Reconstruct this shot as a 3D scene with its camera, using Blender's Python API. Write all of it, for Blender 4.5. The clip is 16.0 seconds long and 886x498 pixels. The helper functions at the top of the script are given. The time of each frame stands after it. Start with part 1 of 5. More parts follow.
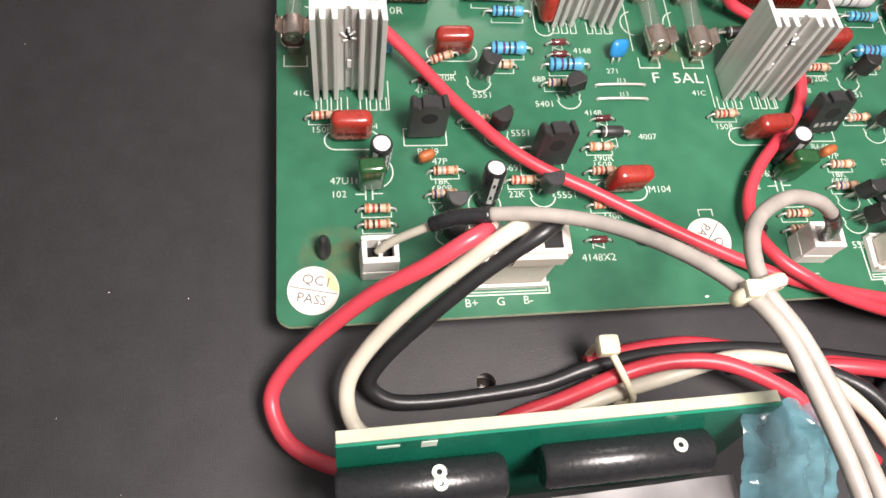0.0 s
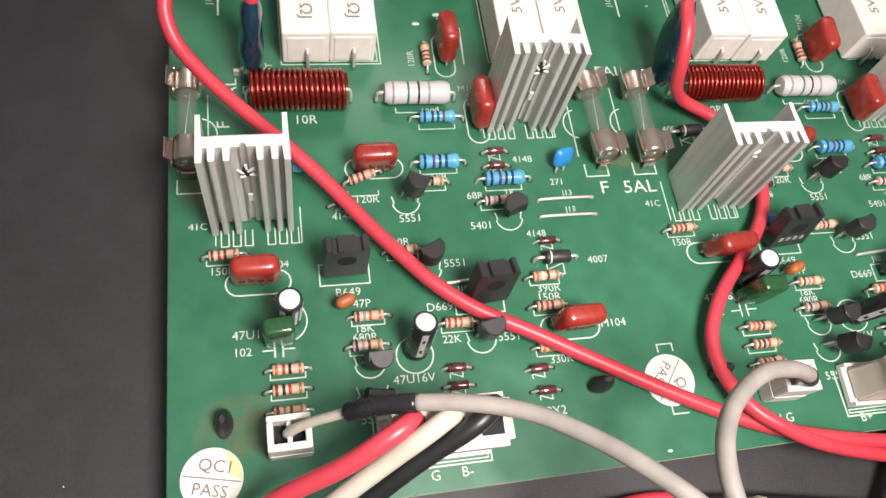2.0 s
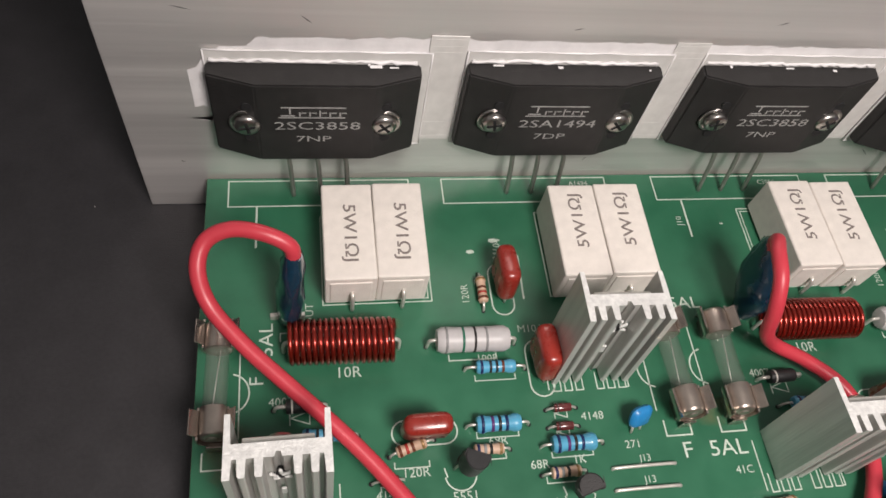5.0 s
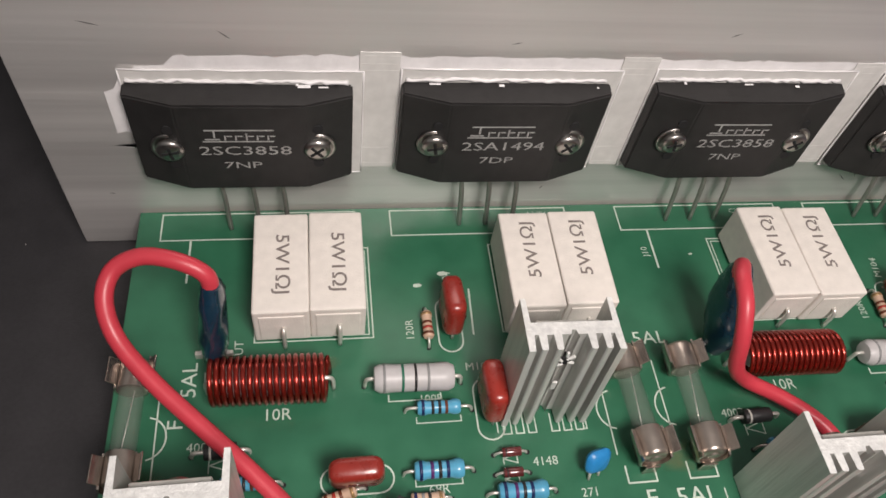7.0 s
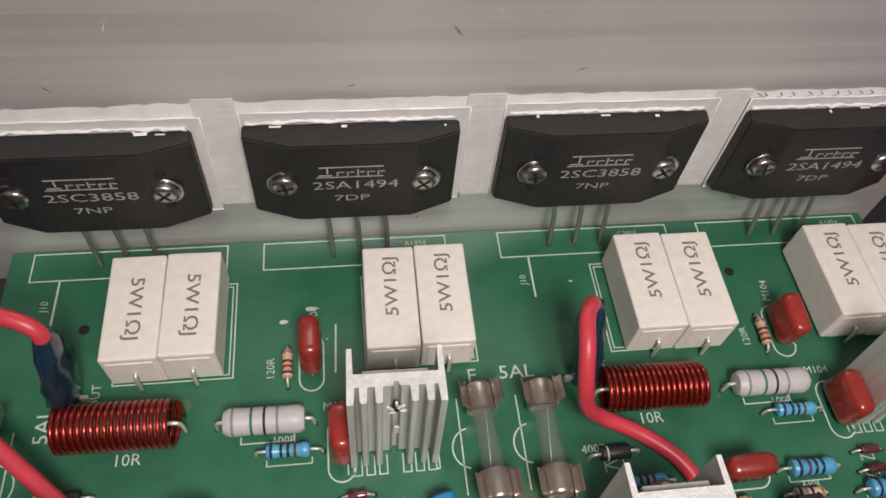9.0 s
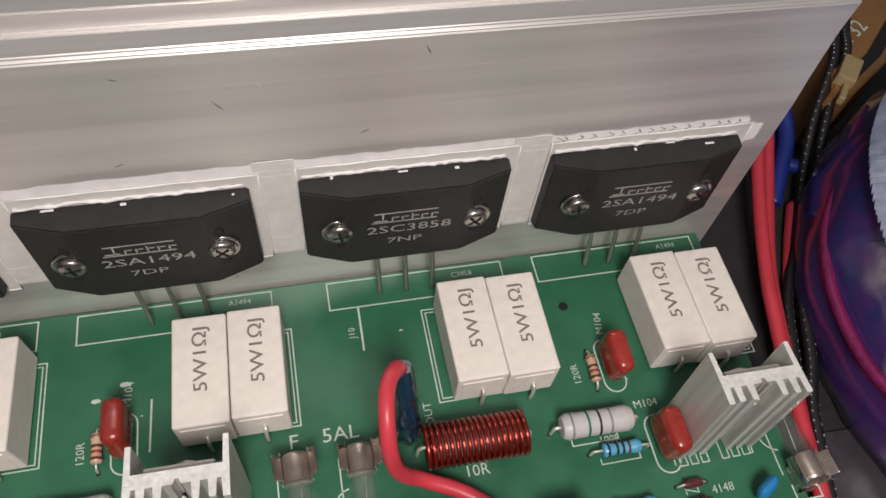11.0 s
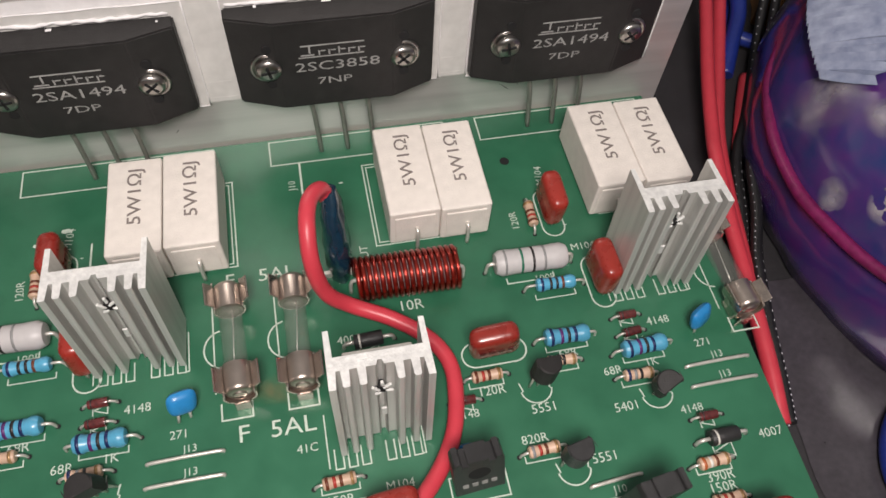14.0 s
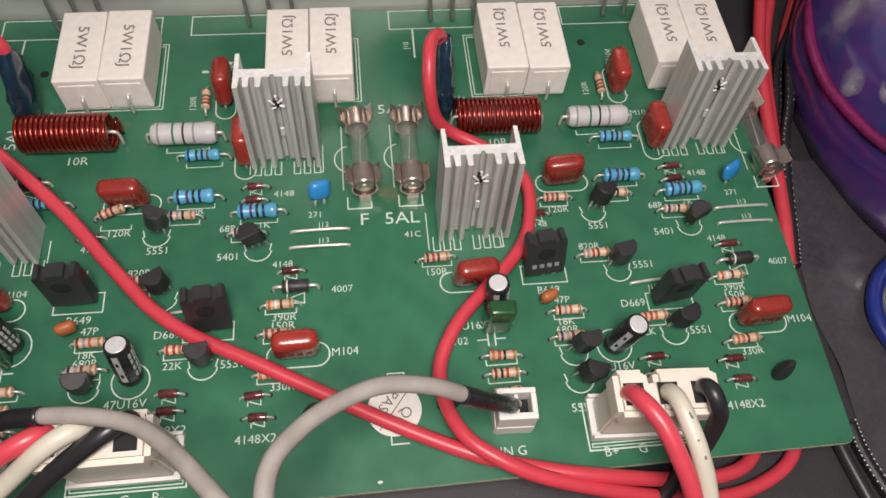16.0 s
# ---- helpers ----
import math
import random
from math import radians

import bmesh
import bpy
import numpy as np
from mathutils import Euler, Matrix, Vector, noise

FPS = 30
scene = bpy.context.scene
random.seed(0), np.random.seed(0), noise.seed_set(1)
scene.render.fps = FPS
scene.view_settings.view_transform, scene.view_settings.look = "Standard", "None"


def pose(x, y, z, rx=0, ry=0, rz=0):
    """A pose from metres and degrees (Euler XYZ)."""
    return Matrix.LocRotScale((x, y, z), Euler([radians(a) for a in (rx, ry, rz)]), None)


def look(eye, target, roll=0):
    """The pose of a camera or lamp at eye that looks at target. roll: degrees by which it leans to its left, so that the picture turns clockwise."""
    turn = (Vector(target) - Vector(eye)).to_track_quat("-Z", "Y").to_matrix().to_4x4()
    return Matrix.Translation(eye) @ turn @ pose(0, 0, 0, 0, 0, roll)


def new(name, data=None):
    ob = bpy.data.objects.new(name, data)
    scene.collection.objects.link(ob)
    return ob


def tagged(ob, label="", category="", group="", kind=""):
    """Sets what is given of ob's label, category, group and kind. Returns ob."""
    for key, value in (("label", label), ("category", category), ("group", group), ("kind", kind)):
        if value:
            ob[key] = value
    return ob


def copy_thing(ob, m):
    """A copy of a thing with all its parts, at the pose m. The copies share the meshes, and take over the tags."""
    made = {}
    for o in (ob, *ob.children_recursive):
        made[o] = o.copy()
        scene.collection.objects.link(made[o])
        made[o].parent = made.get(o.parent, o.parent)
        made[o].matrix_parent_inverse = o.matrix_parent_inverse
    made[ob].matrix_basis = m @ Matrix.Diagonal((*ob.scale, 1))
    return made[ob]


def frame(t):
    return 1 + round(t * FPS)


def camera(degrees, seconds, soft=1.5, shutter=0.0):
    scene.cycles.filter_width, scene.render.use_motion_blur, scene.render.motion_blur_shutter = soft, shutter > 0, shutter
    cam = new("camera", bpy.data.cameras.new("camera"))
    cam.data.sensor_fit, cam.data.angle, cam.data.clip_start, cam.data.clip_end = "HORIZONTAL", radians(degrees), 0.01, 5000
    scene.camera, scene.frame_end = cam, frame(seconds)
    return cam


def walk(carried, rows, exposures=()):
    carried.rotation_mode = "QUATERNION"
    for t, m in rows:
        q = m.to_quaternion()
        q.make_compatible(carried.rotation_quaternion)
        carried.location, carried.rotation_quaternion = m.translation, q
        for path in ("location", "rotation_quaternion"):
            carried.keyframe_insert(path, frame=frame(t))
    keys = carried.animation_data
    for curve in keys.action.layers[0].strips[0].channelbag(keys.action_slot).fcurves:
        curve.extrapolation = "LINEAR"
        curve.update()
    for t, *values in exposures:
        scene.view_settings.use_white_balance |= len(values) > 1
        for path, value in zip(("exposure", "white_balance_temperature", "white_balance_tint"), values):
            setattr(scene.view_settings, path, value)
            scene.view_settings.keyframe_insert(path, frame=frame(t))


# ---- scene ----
cam = camera(61.54, 16.0, soft=1.6)
PATH = [
    (0, (-0.07972, -0.10014, 0.13732), (-0.05086, -0.02359, -0.04518), 17.20),
    (0.5, (-0.08061, -0.09204, 0.13326), (-0.05280, -0.01501, -0.04921), 16.88),
    (1, (-0.07895, -0.08441, 0.13301), (-0.04931, -0.00544, -0.04833), 17.38),
    (1.5, (-0.07438, -0.07002, 0.12724), (-0.03139, 0.00461, -0.05326), 24.53),
    (2, (-0.06969, -0.06748, 0.12991), (-0.02897, 0.00889, -0.05039), 22.14),
    (2.5, (-0.06468, -0.06158, 0.12558), (-0.02211, 0.01406, -0.05461), 22.58),
    (3, (-0.06557, -0.05926, 0.12580), (-0.02324, 0.01703, -0.05417), 22.45),
    (3.5, (-0.06636, -0.05002, 0.13246), (-0.02637, 0.03235, -0.04535), 20.67),
    (4, (-0.06731, -0.04445, 0.13328), (-0.02982, 0.03829, -0.04489), 19.55),
    (4.5, (-0.06971, -0.03498, 0.13341), (-0.03617, 0.05236, -0.04336), 16.59),
    (4.7, (-0.07137, -0.03143, 0.13149), (-0.03679, 0.06106, -0.04243), 16.26),
    (6.8, (-0.05590, -0.03454, 0.11759), (-0.02286, 0.07868, -0.04393), 11.24),
    (7, (-0.05602, -0.03309, 0.11832), (-0.02475, 0.08083, -0.04306), 10.93),
    (7.5, (-0.05569, -0.02982, 0.11570), (-0.02826, 0.08211, -0.04777), 9.61),
    (8, (-0.04997, -0.02961, 0.12053), (-0.02213, 0.08176, -0.04324), 10.21),
    (8.5, (-0.03510, -0.02563, 0.12331), (-0.00883, 0.08360, -0.04216), 8.79),
    (9, (-0.02546, -0.02677, 0.12643), (-0.00126, 0.08276, -0.03915), 7.44),
    (9.5, (-0.01418, -0.01929, 0.13438), (0.01225, 0.08915, -0.03158), 6.70),
    (9.7, (-0.01061, -0.01782, 0.13626), (0.01832, 0.08727, -0.03143), 7.39),
    (12, (0.00930, -0.01677, 0.12780), (0.04484, 0.08569, -0.04025), 8.54),
    (12.5, (0.01281, -0.02055, 0.12443), (0.04700, 0.08135, -0.04423), 7.56),
    (13, (0.01324, -0.02775, 0.12175), (0.04470, 0.07392, -0.04758), 6.18),
    (13.5, (0.01465, -0.03622, 0.12044), (0.04567, 0.06441, -0.04959), 5.79),
    (14, (0.01366, -0.04509, 0.11956), (0.04377, 0.05865, -0.04876), 5.30),
    (14.5, (0.00750, -0.05418, 0.11769), (0.03394, 0.04611, -0.05332), 6.26),
    (15, (0.00111, -0.06403, 0.11745), (0.02606, 0.03396, -0.05511), 6.57),
    (15.5, (-0.00233, -0.07520, 0.12342), (0.01984, 0.02270, -0.04957), 6.84),
    (16, (-0.00354, -0.08393, 0.13383), (0.01625, 0.01328, -0.03983), 6.60),
]

walk(cam, [(t, look(eye, target, roll)) for t, eye, target, roll in PATH],
     exposures=[(0.0, 0.26), (2.0, 0.06), (3.3, -0.38), (4.2, -0.54), (7.0, -0.66), (9.5, -0.82), (12.5, -0.77), (14.5, -0.60), (16.0, -0.64)])

# ---- light: a fixed lamp standing in for a torch carried beside the camera, dim room ----
world = bpy.data.worlds.new("room_light")
scene.world = world
world.use_nodes = True
bg = world.node_tree.nodes["Background"]
bg.inputs[0].default_value = (1.0, 0.95, 0.92, 1)
# the room is dim towards its walls and brighter towards the lit ceiling
room = world.node_tree
way = room.nodes.new("ShaderNodeTexCoord")
split = room.nodes.new("ShaderNodeSeparateXYZ")
rise = room.nodes.new("ShaderNodeMapRange")
rise.inputs[1].default_value, rise.inputs[2].default_value = -0.1, 1.0
rise.inputs[3].default_value, rise.inputs[4].default_value = 0.20, 0.40
room.links.new(way.outputs["Generated"], split.inputs[0])
room.links.new(split.outputs["Z"], rise.inputs[0])
room.links.new(rise.outputs[0], bg.inputs[1])
# added lamp at one compromise spot; the real torch travels with the camera
lamp_data = bpy.data.lights.new("work_lamp", "AREA")
lamp_data.shape, lamp_data.size = "DISK", 0.085
lamp_data.energy, lamp_data.color = 1.28, (1.0, 0.905, 0.86)
lamp = new("work_lamp", lamp_data)
lamp.matrix_world = look((0.0, -0.115, 0.235), (-0.005, 0.012, 0.0))

# ---- materials ----
MM = 0.001
TAU = 2 * math.pi


def mat(name, color, rough=0.5, metal=0.0, vary=0.12, scale=900.0, bump=0.0, bump_scale=4000.0, stretch=(1, 1, 1),
        second=None, amount=0.4, coat=0.0, spread=0.05, spec=0.5, alpha=1.0, transmission=0.0, per_piece=0.0):
    """A surface with colour varied at two scales, uneven gloss and fine relief."""
    m = bpy.data.materials.new(name)
    m.use_nodes = True
    nt = m.node_tree
    bsdf = nt.nodes["Principled BSDF"]
    co = nt.nodes.new("ShaderNodeTexCoord")
    mp = nt.nodes.new("ShaderNodeMapping")
    mp.inputs["Scale"].default_value = stretch
    nt.links.new(co.outputs["Object"], mp.inputs["Vector"])

    def cloud(s, detail):
        n = nt.nodes.new("ShaderNodeTexNoise")
        n.inputs["Scale"].default_value, n.inputs["Detail"].default_value = s, detail
        nt.links.new(mp.outputs[0], n.inputs["Vector"])
        return n

    big, fine = cloud(scale * 0.12, 3), cloud(scale, 4)
    add = nt.nodes.new("ShaderNodeMath")
    add.operation = "ADD"
    nt.links.new(big.outputs[0], add.inputs[0])
    nt.links.new(fine.outputs[0], add.inputs[1])
    ramp = nt.nodes.new("ShaderNodeMapRange")
    ramp.inputs[1].default_value, ramp.inputs[2].default_value = 0.7, 1.3
    nt.links.new(add.outputs[0], ramp.inputs[0])
    mix = nt.nodes.new("ShaderNodeMix")
    mix.data_type = "RGBA"
    lo = second or tuple(c * (1 - vary) for c in color)
    hi = color if second else tuple(min(1, c * (1 + vary)) for c in color)
    mix.inputs["A"].default_value, mix.inputs["B"].default_value = (*lo, 1), (*hi, 1)
    nt.links.new(ramp.outputs[0], mix.inputs["Factor"])
    out = mix.outputs["Result"]
    if per_piece:
        info = nt.nodes.new("ShaderNodeObjectInfo")
        hsv = nt.nodes.new("ShaderNodeHueSaturation")
        span = nt.nodes.new("ShaderNodeMapRange")
        span.inputs[3].default_value, span.inputs[4].default_value = 1 - per_piece, 1 + per_piece
        nt.links.new(info.outputs["Random"], span.inputs[0])
        nt.links.new(span.outputs[0], hsv.inputs["Value"])
        nt.links.new(out, hsv.inputs["Color"])
        out = hsv.outputs[0]
    nt.links.new(out, bsdf.inputs["Base Color"])
    gloss = nt.nodes.new("ShaderNodeMapRange")
    gloss.inputs[3].default_value, gloss.inputs[4].default_value = max(0.03, rough - spread), min(1, rough + spread)
    nt.links.new(fine.outputs[0], gloss.inputs[0])
    nt.links.new(gloss.outputs[0], bsdf.inputs["Roughness"])
    bsdf.inputs["Metallic"].default_value = metal
    bsdf.inputs["Specular IOR Level"].default_value = spec
    bsdf.inputs["Coat Weight"].default_value = coat
    bsdf.inputs["Coat Roughness"].default_value = 0.12
    bsdf.inputs["Alpha"].default_value = alpha
    bsdf.inputs["Transmission Weight"].default_value = transmission
    if bump:
        n = cloud(bump_scale, 3)
        b = nt.nodes.new("ShaderNodeBump")
        b.inputs["Strength"].default_value, b.inputs["Distance"].default_value = bump, 0.0002
        nt.links.new(n.outputs[0], b.inputs["Height"])
        nt.links.new(b.outputs[0], bsdf.inputs["Normal"])
    return m


SOLDER_MASK = mat("solder_mask", (0.034, 0.158, 0.086), 0.34, second=(0.022, 0.112, 0.060), scale=170, bump=0.08, bump_scale=700, spread=0.12)
LAMINATE = mat("laminate_edge", (0.42, 0.44, 0.30), 0.7)
INK = mat("white_print", (0.54, 0.62, 0.54), 0.6, vary=0.15, scale=3000)
TINNED = mat("tinned_wire", (0.68, 0.66, 0.61), 0.32, 0.5, bump=0.1)
# noise stretched along x: brushed grain, plus soft reflection bands painted into the colour
EXTRUDED = mat("extruded_aluminium", (0.72, 0.70, 0.685), 0.40, 0.62, vary=0.15, scale=330, stretch=(0.02, 1, 1), bump=0.30, bump_scale=1500, spread=0.18)
FINNED = mat("clip_heatsink_aluminium", (0.60, 0.595, 0.57), 0.38, 0.40, vary=0.2, scale=800, stretch=(1, 1, 0.04), bump=0.30, bump_scale=2500, spread=0.12)
SCUFF = mat("grey_scuff", (0.16, 0.15, 0.145), 0.7)
SAWN = mat("sawn_aluminium", (0.80, 0.80, 0.78), 0.5, 0.35, bump=0.6, bump_scale=3000, vary=0.16, scale=1500)
PASTE = mat("thermal_paste", (0.80, 0.785, 0.79), 0.42, bump=0.22, bump_scale=900, vary=0.10, scale=300)
MICA = mat("insulating_pad", (0.64, 0.63, 0.61), 0.24, vary=0.1, scale=400)
EPOXY = mat("black_epoxy", (0.022, 0.021, 0.021), 0.52, vary=0.25, scale=500, bump=0.35, bump_scale=5000, spec=0.35)
EPOXY_DARK = mat("black_moulded_epoxy", (0.027, 0.027, 0.028), 0.40, vary=0.2, bump=0.3, bump_scale=6000)
MARKING = mat("pale_marking", (0.33, 0.33, 0.32), 0.6, vary=0.25, scale=2500)
STEEL = mat("screw_steel", (0.46, 0.44, 0.42), 0.30, 1.0, vary=0.2, bump=0.15, bump_scale=1500)
DARK_HOLE = mat("dark_hole", (0.008, 0.008, 0.009), 0.8)
CERAMIC = mat("white_ceramic", (0.77, 0.72, 0.665), 0.62, vary=0.07, scale=500, bump=0.4, bump_scale=2600)
CERAMIC_INK = mat("brown_grey_ink", (0.20, 0.17, 0.155), 0.7)
COPPER = mat("enamelled_copper", (0.30, 0.024, 0.014), 0.24, 0.78, vary=0.2, coat=0.5)
RED_DIP = mat("red_dipped_epoxy", (0.275, 0.026, 0.018), 0.28, vary=0.16, scale=500, coat=0.35, bump=0.2, bump_scale=600, per_piece=0.14)
GREY_CERAMIC = mat("grey_resistor_paint", (0.50, 0.485, 0.485), 0.42, vary=0.05)
BEIGE = mat("beige_resistor_paint", (0.58, 0.40, 0.29), 0.42, vary=0.10, per_piece=0.14)
BLUE_FILM = mat("blue_resistor_paint", (0.085, 0.34, 0.52), 0.34, vary=0.14, coat=0.25, per_piece=0.1)
GLASS_DIODE = mat("orange_glass_diode", (0.15, 0.028, 0.028), 0.15, second=(0.045, 0.014, 0.014), coat=0.6, scale=1600, per_piece=0.25)
PLASTIC_BLACK = mat("black_plastic", (0.02, 0.02, 0.021), 0.4, bump=0.15)
SLEEVE = mat("black_shrink_sleeve", (0.016, 0.016, 0.018), 0.28, bump=0.3, bump_scale=900)
CAN_TOP = mat("bare_aluminium_top", (0.80, 0.80, 0.80), 0.40, 0.45)
SILVER_PRINT = mat("silver_print", (0.55, 0.55, 0.54), 0.4, 0.3)
GREEN_DIP = mat("green_dipped_film", (0.016, 0.072, 0.022), 0.22, vary=0.2, coat=0.5)
BLUE_DISC = mat("blue_ceramic_disc", (0.022, 0.22, 0.52), 0.35, coat=0.3)
ORANGE_DISC = mat("orange_ceramic_disc", (0.38, 0.115, 0.035), 0.45, vary=0.15)
NYLON = mat("cream_nylon", (0.68, 0.62, 0.54), 0.45, vary=0.07, scale=400, bump=0.2, bump_scale=1500)
NYLON_WHITE = mat("white_nylon", (0.68, 0.66, 0.63), 0.42, vary=0.06)
TIE = mat("ivory_tie", (0.66, 0.62, 0.46), 0.4)
RED_WIRE = mat("red_insulation", (0.54, 0.045, 0.066), 0.38, vary=0.08, scale=400, bump=0.12, bump_scale=600)
RED_WIRE_PALE = mat("red_insulation_scuffed", (0.56, 0.055, 0.080), 0.34, vary=0.08, scale=400, bump=0.12, bump_scale=600)
WHITE_WIRE = mat("white_insulation", (0.56, 0.53, 0.44), 0.4, vary=0.08, scale=300, bump=0.1, bump_scale=600)
BLACK_WIRE = mat("black_insulation", (0.020, 0.020, 0.022), 0.36, bump=0.1, bump_scale=600)
BLUE_WIRE = mat("blue_insulation", (0.012, 0.026, 0.19), 0.35, bump=0.1, bump_scale=600)
GREY_CABLE = mat("grey_cable_jacket", (0.30, 0.275, 0.25), 0.45, vary=0.2, scale=260, bump=0.15)
BLUE_SLEEVE = mat("dark_blue_shrink_tube", (0.007, 0.028, 0.052), 0.16, vary=0.25, bump=0.7, bump_scale=420, coat=0.5)
PAPER = mat("sticker_paper", (0.70, 0.67, 0.62), 0.7, vary=0.06)
PAPER_YELLOW = mat("yellowed_sticker", (0.74, 0.58, 0.30), 0.7, vary=0.1)
STICKER_INK = mat("grey_brown_ink", (0.16, 0.14, 0.13), 0.7)
NICKEL = mat("nickel_plate", (0.58, 0.50, 0.445), 0.24, 0.95, vary=0.14, scale=500, bump=0.08, bump_scale=700, spread=0.08)
CAP = mat("satin_nickel_cap", (0.48, 0.415, 0.365), 0.30, 0.9, vary=0.14, scale=500, bump=0.1, bump_scale=700)
CHASSIS = mat("black_powder_coat", (0.026, 0.0245, 0.027), 0.52, vary=0.2, scale=1200, bump=0.35, bump_scale=3500)
SHEET = mat("grey_black_plastic_sheet", (0.050, 0.045, 0.052), 0.3, vary=0.25, bump=0.8, bump_scale=160, coat=0.3)
WRAP = mat("blue_wrapping_film", (0.014, 0.030, 0.140), 0.2, second=(0.085, 0.022, 0.150), scale=210, bump=0.9, bump_scale=130, coat=0.8)
WRAP_REFLECTION = mat("magenta_reflection", (0.17, 0.010, 0.075), 0.40, vary=0.35)
FILM_GLARE = mat("painted_film_glare", (0.50, 0.46, 0.46), 0.22, second=(0.18, 0.17, 0.26), scale=300, bump=0.9, bump_scale=260, coat=0.5)
WHITE_TAPE = mat("pale_blue_tape", (0.36, 0.40, 0.52), 0.45, second=(0.16, 0.19, 0.29), scale=420, bump=0.5, bump_scale=400, coat=0.3)


def soften(m, scale, most):
    """Lets a patch thin out towards its edges, unevenly."""
    nt = m.node_tree
    co = nt.nodes.new("ShaderNodeTexCoord")
    mid = nt.nodes.new("ShaderNodeVectorMath")
    mid.operation = "DISTANCE"
    mid.inputs[1].default_value = (0.5, 0.5, 0.5)
    nt.links.new(co.outputs["Generated"], mid.inputs[0])
    fade = nt.nodes.new("ShaderNodeMapRange")
    fade.inputs[1].default_value, fade.inputs[2].default_value = 0.52, 0.12
    nt.links.new(mid.outputs["Value"], fade.inputs[0])
    n = nt.nodes.new("ShaderNodeTexNoise")
    n.inputs["Scale"].default_value, n.inputs["Detail"].default_value = scale, 4
    nt.links.new(co.outputs["Object"], n.inputs["Vector"])
    cut = nt.nodes.new("ShaderNodeMapRange")
    cut.inputs[1].default_value, cut.inputs[2].default_value, cut.inputs[4].default_value = 0.32, 0.58, most
    nt.links.new(n.outputs[0], cut.inputs[0])
    times = nt.nodes.new("ShaderNodeMath")
    times.operation = "MULTIPLY"
    nt.links.new(fade.outputs[0], times.inputs[0])
    nt.links.new(cut.outputs[0], times.inputs[1])
    nt.links.new(times.outputs[0], nt.nodes["Principled BSDF"].inputs["Alpha"])


soften(FILM_GLARE, 110, 0.9)
FLUX = mat("flux_residue", (0.30, 0.24, 0.12), 0.3, vary=0.2, scale=500, bump=0.3, bump_scale=900)
soften(FLUX, 260, 0.42)
LEAD_DULL = mat("dull_tinned_lead", (0.40, 0.39, 0.36), 0.4, 0.8, bump=0.1)
TAN_BOARD = mat("tan_board", (0.25, 0.125, 0.045), 0.55, vary=0.15)
CARTON = mat("pale_tan_bobbin", (0.36, 0.27, 0.14), 0.6)
BRAID = mat("black_cable_braid", (0.012, 0.012, 0.013), 0.4, bump=0.4)
FILM_BLUE = mat("pale_blue_film", (0.10, 0.22, 0.26), 0.15, vary=0.35, scale=250, bump=0.8, bump_scale=200, coat=0.5, alpha=0.72)
GREEN_BOARD = mat("dark_green_board", (0.010, 0.17, 0.105), 0.25, vary=0.15, scale=200, coat=0.3)
BANDS = {
    "k": mat("band_black", (0.02, 0.018, 0.018), 0.4), "n": mat("band_brown", (0.13, 0.035, 0.015), 0.4),
    "r": mat("band_red", (0.36, 0.035, 0.025), 0.4), "o": mat("band_orange", (0.44, 0.115, 0.035), 0.4),
    "g": mat("band_gold", (0.36, 0.22, 0.10), 0.35, 0.4), "e": mat("band_grey", (0.25, 0.25, 0.25), 0.4),
    "b": mat("band_navy", (0.01, 0.02, 0.09), 0.4), "v": mat("band_violet", (0.09, 0.02, 0.13), 0.4),
    "t": mat("band_green", (0.02, 0.15, 0.09), 0.4), "w": mat("band_white", (0.7, 0.68, 0.62), 0.4)}


FUSE_GLASS = mat("fuse_glass", (0.20, 0.215, 0.19), 0.06, vary=0.1, alpha=0.26, coat=0.8, spec=1.0)


# ---- shapes (all in millimetres) ----
def box(bm, c, s, bevel=0.0, seg=2, turn=None):
    r = bmesh.ops.create_cube(bm, size=1.0)
    vs = r["verts"]
    for v in vs:
        v.co = Vector((v.co.x * s[0], v.co.y * s[1], v.co.z * s[2]))
    if bevel:
        es = list({e for v in vs for e in v.link_edges})
        q = bmesh.ops.bevel(bm, geom=es + vs, offset=bevel, segments=seg, affect="EDGES", profile=0.6)
        vs = list({v for f in q["faces"] for v in f.verts} | {v for v in vs if v.is_valid})
    for v in vs:
        p = v.co
        if turn:
            p = turn @ p
        v.co = p + Vector(c)
    return vs


def sweep(bm, pts, radius, seg=10, caps=True):
    """A round tube along points; radius is a number or one for each point."""
    pts = [Vector(p) for p in pts]
    n = len(pts)
    rad = [radius] * n if isinstance(radius, (int, float)) else list(radius)
    rings, side = [], None
    for i, p in enumerate(pts):
        d = (pts[min(i + 1, n - 1)] - pts[max(i - 1, 0)]).normalized()
        if side is None:
            side = d.orthogonal().normalized()
        side = (side - d * side.dot(d)).normalized()
        up = d.cross(side)
        rings.append([bm.verts.new(p + rad[i] * (math.cos(TAU * k / seg) * side + math.sin(TAU * k / seg) * up)) for k in range(seg)])
    for a, b in zip(rings, rings[1:]):
        for k in range(seg):
            bm.faces.new((a[k], a[(k + 1) % seg], b[(k + 1) % seg], b[k])).smooth = True
    if caps:
        bm.faces.new(rings[0][::-1])
        bm.faces.new(rings[-1])
    return rings


def rod(bm, a, b, r, seg=12):
    return sweep(bm, [a, b], r, seg)


